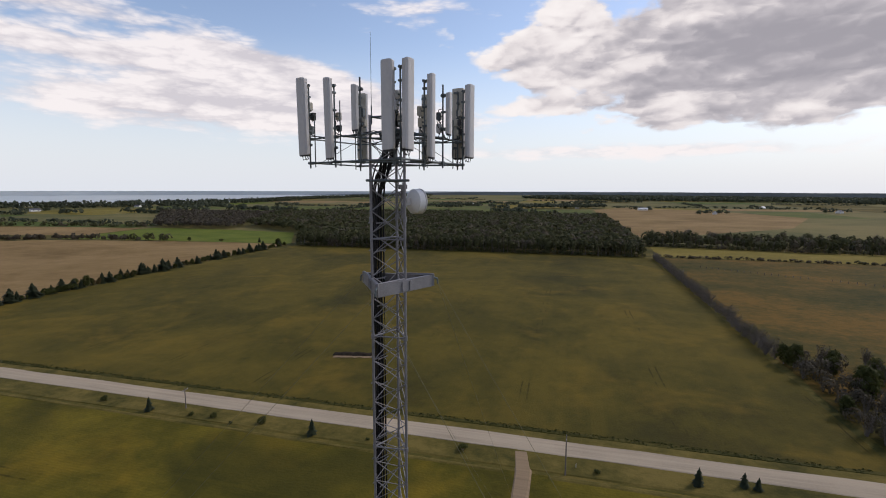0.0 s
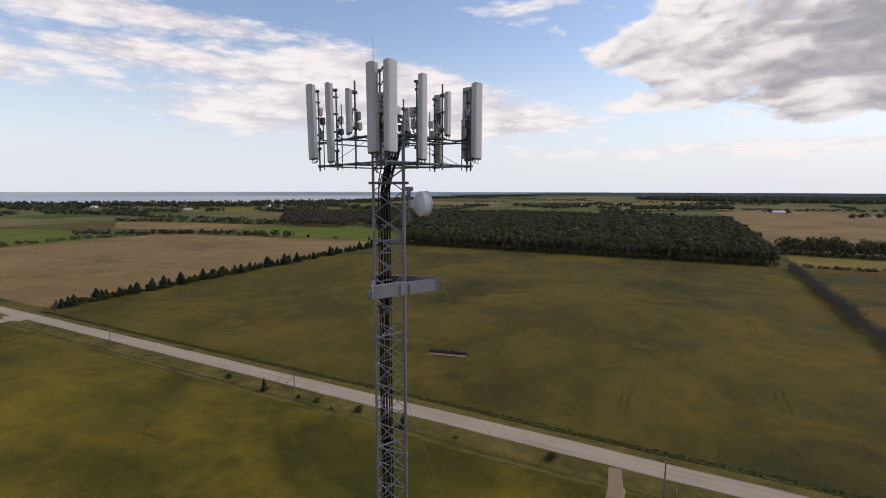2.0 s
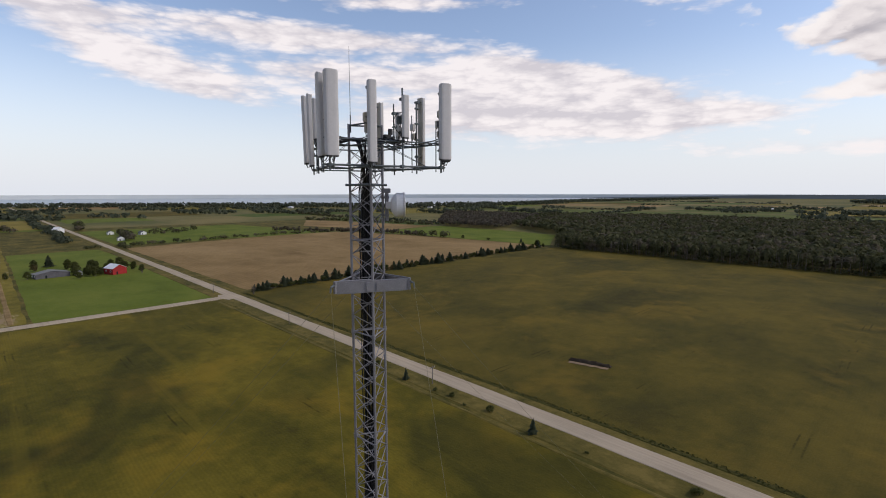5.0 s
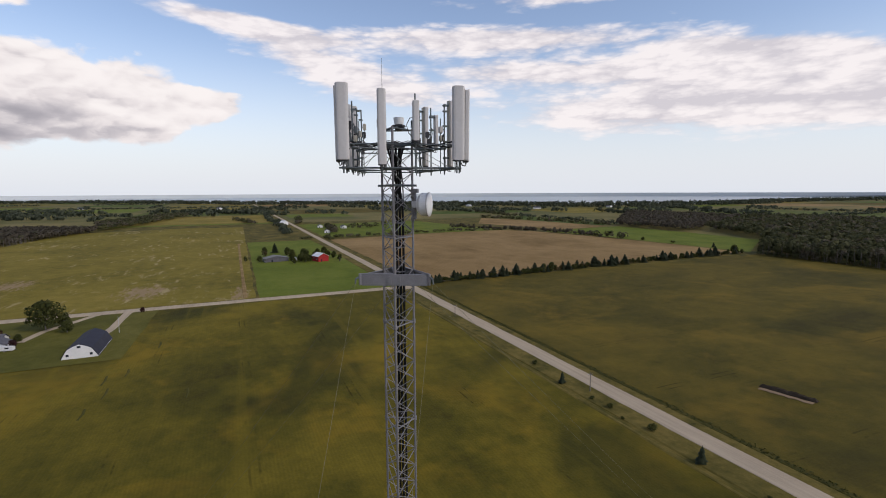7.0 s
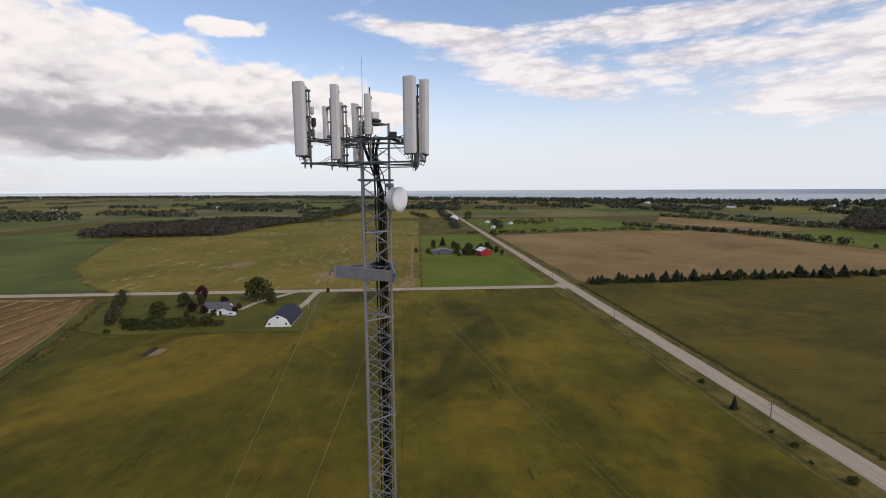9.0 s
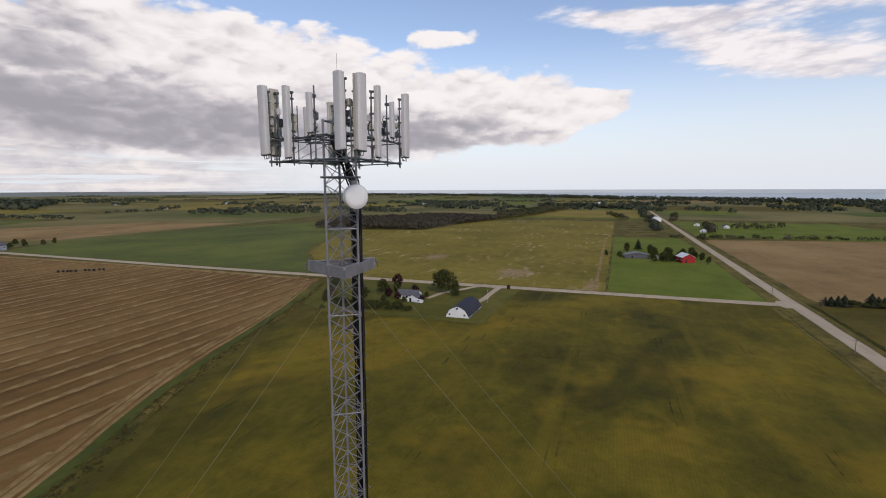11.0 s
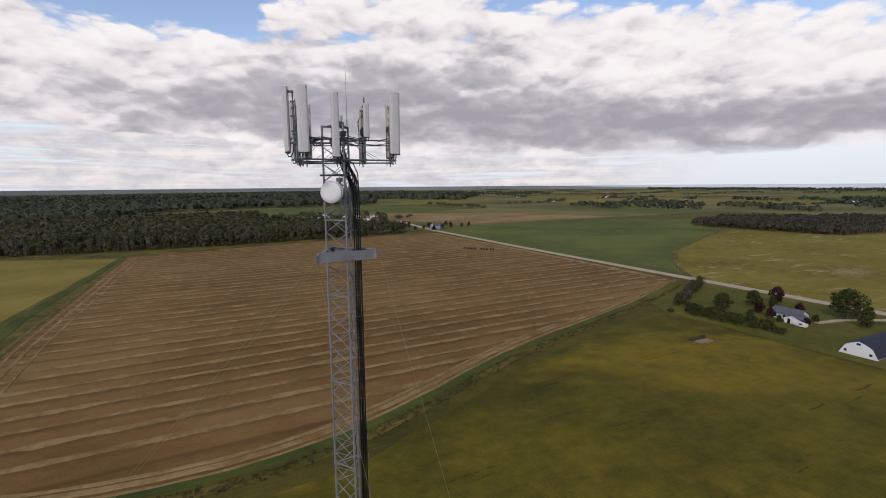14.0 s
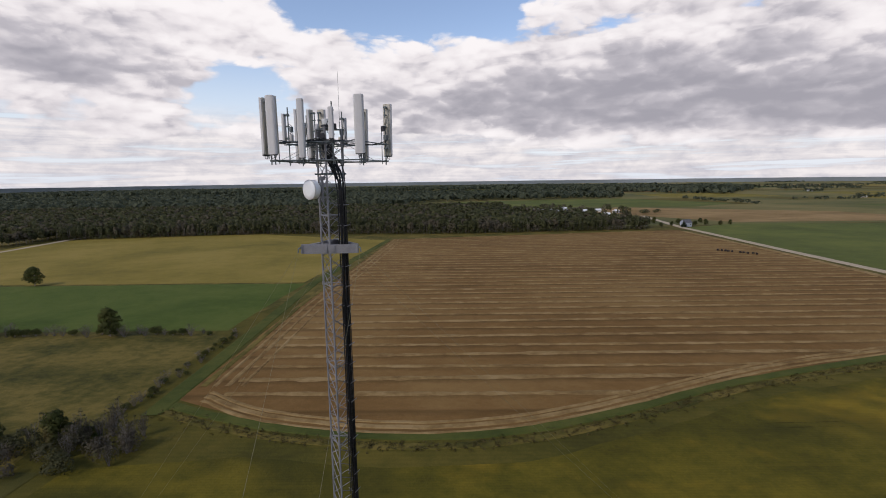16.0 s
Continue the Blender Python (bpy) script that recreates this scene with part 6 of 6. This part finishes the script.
# ---- poles, fence, bales, pits ----
def utility_pole(u, v, h):
    ob = thing("utility_pole", "weathered timber utility pole beside the road", "utility pole", W(u, v, 0.1), "utility poles")
    part("post", rod(bmesh.new(), (0, 0, -0.2), (0, 0, h), 0.15, 0.10, 10), M_WOODPOLE, ob)
    part("crossarm", box(bmesh.new(), (0, 0, h - 0.5), (0.12, 1.8, 0.12), ANG, 0.01), M_WOODPOLE, ob)
    for s in (-0.8, 0.0, 0.8):
        c = Vector((-math.sin(ANG) * s, math.cos(ANG) * s, h - 0.44))
        part("insulator", rod(bmesh.new(), c, c + Vector((0, 0, 0.22)), 0.05, 0.03, 8), M_RADOME, ob)
    return ob


for u, v, h in ((-16, -6.5, 6), (72, -6.5, 5.4), (160, -6.8, 5.4), (252, -11.0, 8.0), (-5, -261, 7.0)):
    utility_pole(u, v, h)
mk = thing("white_marker", "small white marker post in the roadside grass", "marker", W(254, -8, 0.2))
part("post", rod(bmesh.new(), (0, 0, -0.1), (0, 0, 0.7), 0.05, seg=8), M_SIDING, mk)
part("plate", box(bmesh.new(), (0.0, 0, 0.75), (0.06, 0.34, 0.26), ANG, 0.01), M_SIDING, mk)
trailer = thing("white_trailer", "small white trailer parked before the farmhouse", "trailer", W(50, -168.5, 0.05))
trailer.rotation_euler = (0, 0, ANG + radians(80))
part("body", box(bmesh.new(), (0, 0, 1.15), (4.6, 1.9, 1.5), 0, 0.18), M_SIDING, trailer)
part("window", box(bmesh.new(), (0.6, -0.955, 1.4), (1.2, 0.03, 0.5), 0, 0.01), M_GLASSDARK, trailer)
part("tow_bar", rod(bmesh.new(), (2.2, 0, 0.5), (3.4, 0, 0.45), 0.05), M_DARKSTEEL, trailer)
for y in (-0.85, 0.85):
    wh = part("wheel", rod(bmesh.new(), (-0.2, y - 0.1, 0.33), (-0.2, y + 0.1, 0.33), 0.33, seg=18), M_BLACK, trailer)
    part("rim", rod(bmesh.new(), (-0.2, y * 1.13, 0.33), (-0.2, y * 1.15, 0.33), 0.18, seg=14), M_RADOME, wh)
flag = thing("white_post", "tall pale grey post behind the barn", "post", W(40, -137, 0.05))
part("post", rod(bmesh.new(), (0, 0, -0.2), (0, 0, 6.5), 0.08, 0.05, 8), M_RADOME, flag)
part("cap", rod(bmesh.new(), (0, 0, 6.45), (0, 0, 6.6), 0.10, seg=8), M_RADOME, flag)

fence = thing("fence", "line of dark fence posts across the rust meadow", "fence")
for i in range(30):
    f = i / 29
    p = W(340 + 97 * f, 270 - 54 * f, 0)
    if i not in (17, 18):
        part("post", rod(bmesh.new(), p - Vector((0, 0, 0.2)), p + Vector((0, 0, 1.7)), 0.20, 0.16, 7), M_WOODPOLE, fence)
a, b = W(340, 270, 1.2), W(437, 216, 1.2)
part("wire", tube(bmesh.new(), [a.lerp(b, i / 29) for i in range(30)], 0.015, 4), M_DARKSTEEL, fence)

M_BALE = plain("weathered_bale", (0.045, 0.032, 0.026), 0.95, 0, 5, 0.3, 1.0)
rng = random.Random(51)
first = None
for i in range(11):
    f = i / 10
    u, v = 46 - 16 * f + rng.uniform(-0.5, 0.5), -427 + 20 * f
    m = Matrix.Translation(W(u, v, 0.15)) @ Matrix.Rotation(rng.uniform(0, 3), 4, "Z")
    if first is None:
        first = thing("round_bale", "dark weathered round bale on the stubble", "bale", group="row of bales")
        bm = bmesh.new()
        bmesh.ops.create_cone(bm, cap_ends=True, segments=22, radius1=0.75, radius2=0.75, depth=1.4, matrix=Matrix.Translation((0, 0, 0.74)) @ Matrix.Rotation(radians(90), 4, "X"))
        bmesh.ops.bevel(bm, geom=[e for e in bm.edges if abs(e.verts[0].co.y - e.verts[1].co.y) < 1e-4], offset=0.12, segments=3, affect="EDGES")
        part("bale", bm, M_BALE, first)
        bm = bmesh.new()
        for y in (-0.35, 0.0, 0.35):
            bmesh.ops.create_cone(bm, cap_ends=False, segments=22, radius1=0.765, radius2=0.765, depth=0.05, matrix=Matrix.Translation((0, y, 0.74)) @ Matrix.Rotation(radians(90), 4, "X"))
        part("twine", bm, M_ROPE, first)
        first.matrix_world = m
    elif i not in (5,):
        copy_thing(first, m)


def pit(name, u, v, length, width, turn, label, side=1):
    """A shallow dug strip of pale earth with a dark spoil bank along one side."""
    ob = thing(name, label, "earth pit", W(u, v, 0.2))
    ob.rotation_euler = (0, 0, ANG + radians(turn))
    rg = random.Random(name + label)
    n = 12
    top = [(length * (-0.5 + i / n), -width / 2 + rg.uniform(-0.3, 0.3), 0.03) for i in range(n + 1)] + [(length * (0.5 - i / n), width / 2 + rg.uniform(-0.3, 0.3), 0.03) for i in range(n + 1)]
    bm = bmesh.new()
    bm.faces.new([bm.verts.new(p) for p in top])
    bmesh.ops.triangulate(bm, faces=bm.faces[:])
    part("bare_bed", bm, M_DIRT, ob, "pale bare earth")
    bm = bmesh.new()                               # the spoil bank: an uneven ridge of dark soil
    rows = []
    for i in range(21):
        x, y0 = length * (-0.54 + 1.08 * i / 20), side * (width / 2 + 0.15)
        h = (1.05 if 0 < i < 20 else 0.2) * rg.uniform(0.7, 1.15)
        rows.append([bm.verts.new((x + rg.uniform(-0.1, 0.1), y0 + side * o + rg.uniform(-0.12, 0.12), z * h + 0.02)) for o, z in ((-0.1, 0), (0.35, 0.75), (0.75, 1.0), (1.2, 0.6), (1.8, 0))])
    for r0, r1 in zip(rows, rows[1:]):
        for j in range(4):
            bm.faces.new((r0[j], r0[j + 1], r1[j + 1], r1[j]))
    part("spoil_bank", bm, M_SOIL, ob, "dark heaped soil")
    return ob


M_SOIL = plain("dark_heaped_soil", (0.050, 0.036, 0.022), 0.95, 0, 3, 0.3, 0.6)
pit("earth_pit", 97, -175.5, 7.0, 3.2, -2, "pale dug strip with a dark spoil bank", -1)
pit("ditch", 183.5, 38.8, 12.5, 1.7, 13, "pale bare strip under a dark spoil bank")

# straw windrows on the stubble
M_STRAW = field("straw_of_cut_meadow", (0.150, 0.089, 0.032), (0.214, 0.133, 0.050), (0.290, 0.192, 0.082), 0.10, 0.0, 0, 0, 0, 53.0)
M_PALESTRAW = field("pale_worn_straw", (0.170, 0.106, 0.040), (0.225, 0.145, 0.058), (0.300, 0.200, 0.090), 0.12, 0.0, 0, 0, 0, 57.0)
STUB = [f for f in FIELDS if f[0] == "stubble_field"][0][1]
rng = random.Random(61)
v = -191.4
while v > -560:
    u, prev, verts, faces = 14.0, None, [], []
    wide = rng.uniform(0.9, 1.5)
    while u < 304:
        vv = v + 0.7 * math.sin(u * 0.021 + v) + rng.uniform(-0.14, 0.14)
        if inside(u, vv, STUB) and inside(u, vv + 5, STUB):
            w, h = wide * rng.uniform(0.55, 1.35), rng.uniform(0.06, 0.28)
            cur = len(verts)
            verts += [W(u, vv - w, 0.14), W(u, vv - w * 0.3, 0.16 + h), W(u, vv + w * 0.3, 0.16 + h * 0.9), W(u, vv + w, 0.14)]
            if prev is not None:
                faces += [(prev + j, prev + j + 1, cur + j + 1, cur + j) for j in range(3)]
            prev = cur
        else:
            prev = None
        u += 3.0
    if faces:
        tagged(new("straw_windrow", mesh_from("straw_windrow", verts, faces, M_STRAW, True)), "long pale straw windrow lying across the stubble", "windrow", "straw windrows")
    v -= 9.2
TRACK = smooth_line([(20, -252), (60, -235), (104, -221), (140, -211.5), (167, -202), (202, -186.5), (229, -177), (255, -174.5), (286, -180), (306, -191)])
for off, w in ((-0.6, 1.3), (1.6, 0.7), (-3.2, 0.6)):
    strip("stubble_track", [(u, v - off) for u, v in TRACK], w, 0.30, M_STRAW, "pale worn wheel line along the stubble edge", "track")
for u0, u1, w, mat in ((299.5, 286.0, 0.6, M_STRAW), (303.5, 290.0, 1.0, M_STRAW), (307.0, 293.5, 0.7, M_STRAW), (310.0, 297.0, 1.5, M_VERGE)):
    strip("stubble_headland", [(u0, -196), (u0 - 0.5, -285), (u1, -518)], w, 0.31, mat, "worn headland line along the stubble edge", "track")
strip("hay_track", [(-297, -89), (-150, -89.6), (-7, -90)], 1.5, 0.30, M_PALESTRAW, "pale worn track along the hay field's edge", "track")
strip("field_edge_line", [(8, -12.6), (110, -12.4), (240, -12.8)], 0.7, 0.24, M_VERGE, "tan dry line along the field's edge", "track")
strip("field_edge_line", [(249, -12.6), (316, -12.5)], 0.7, 0.24, M_VERGE, "tan dry line along the field's edge", "track")
strip("roadside_headland", [(13, -262), (8, -420), (9, -560)], 4.0, 0.31, M_PALESTRAW, "pale worn headland along the side road", "track")
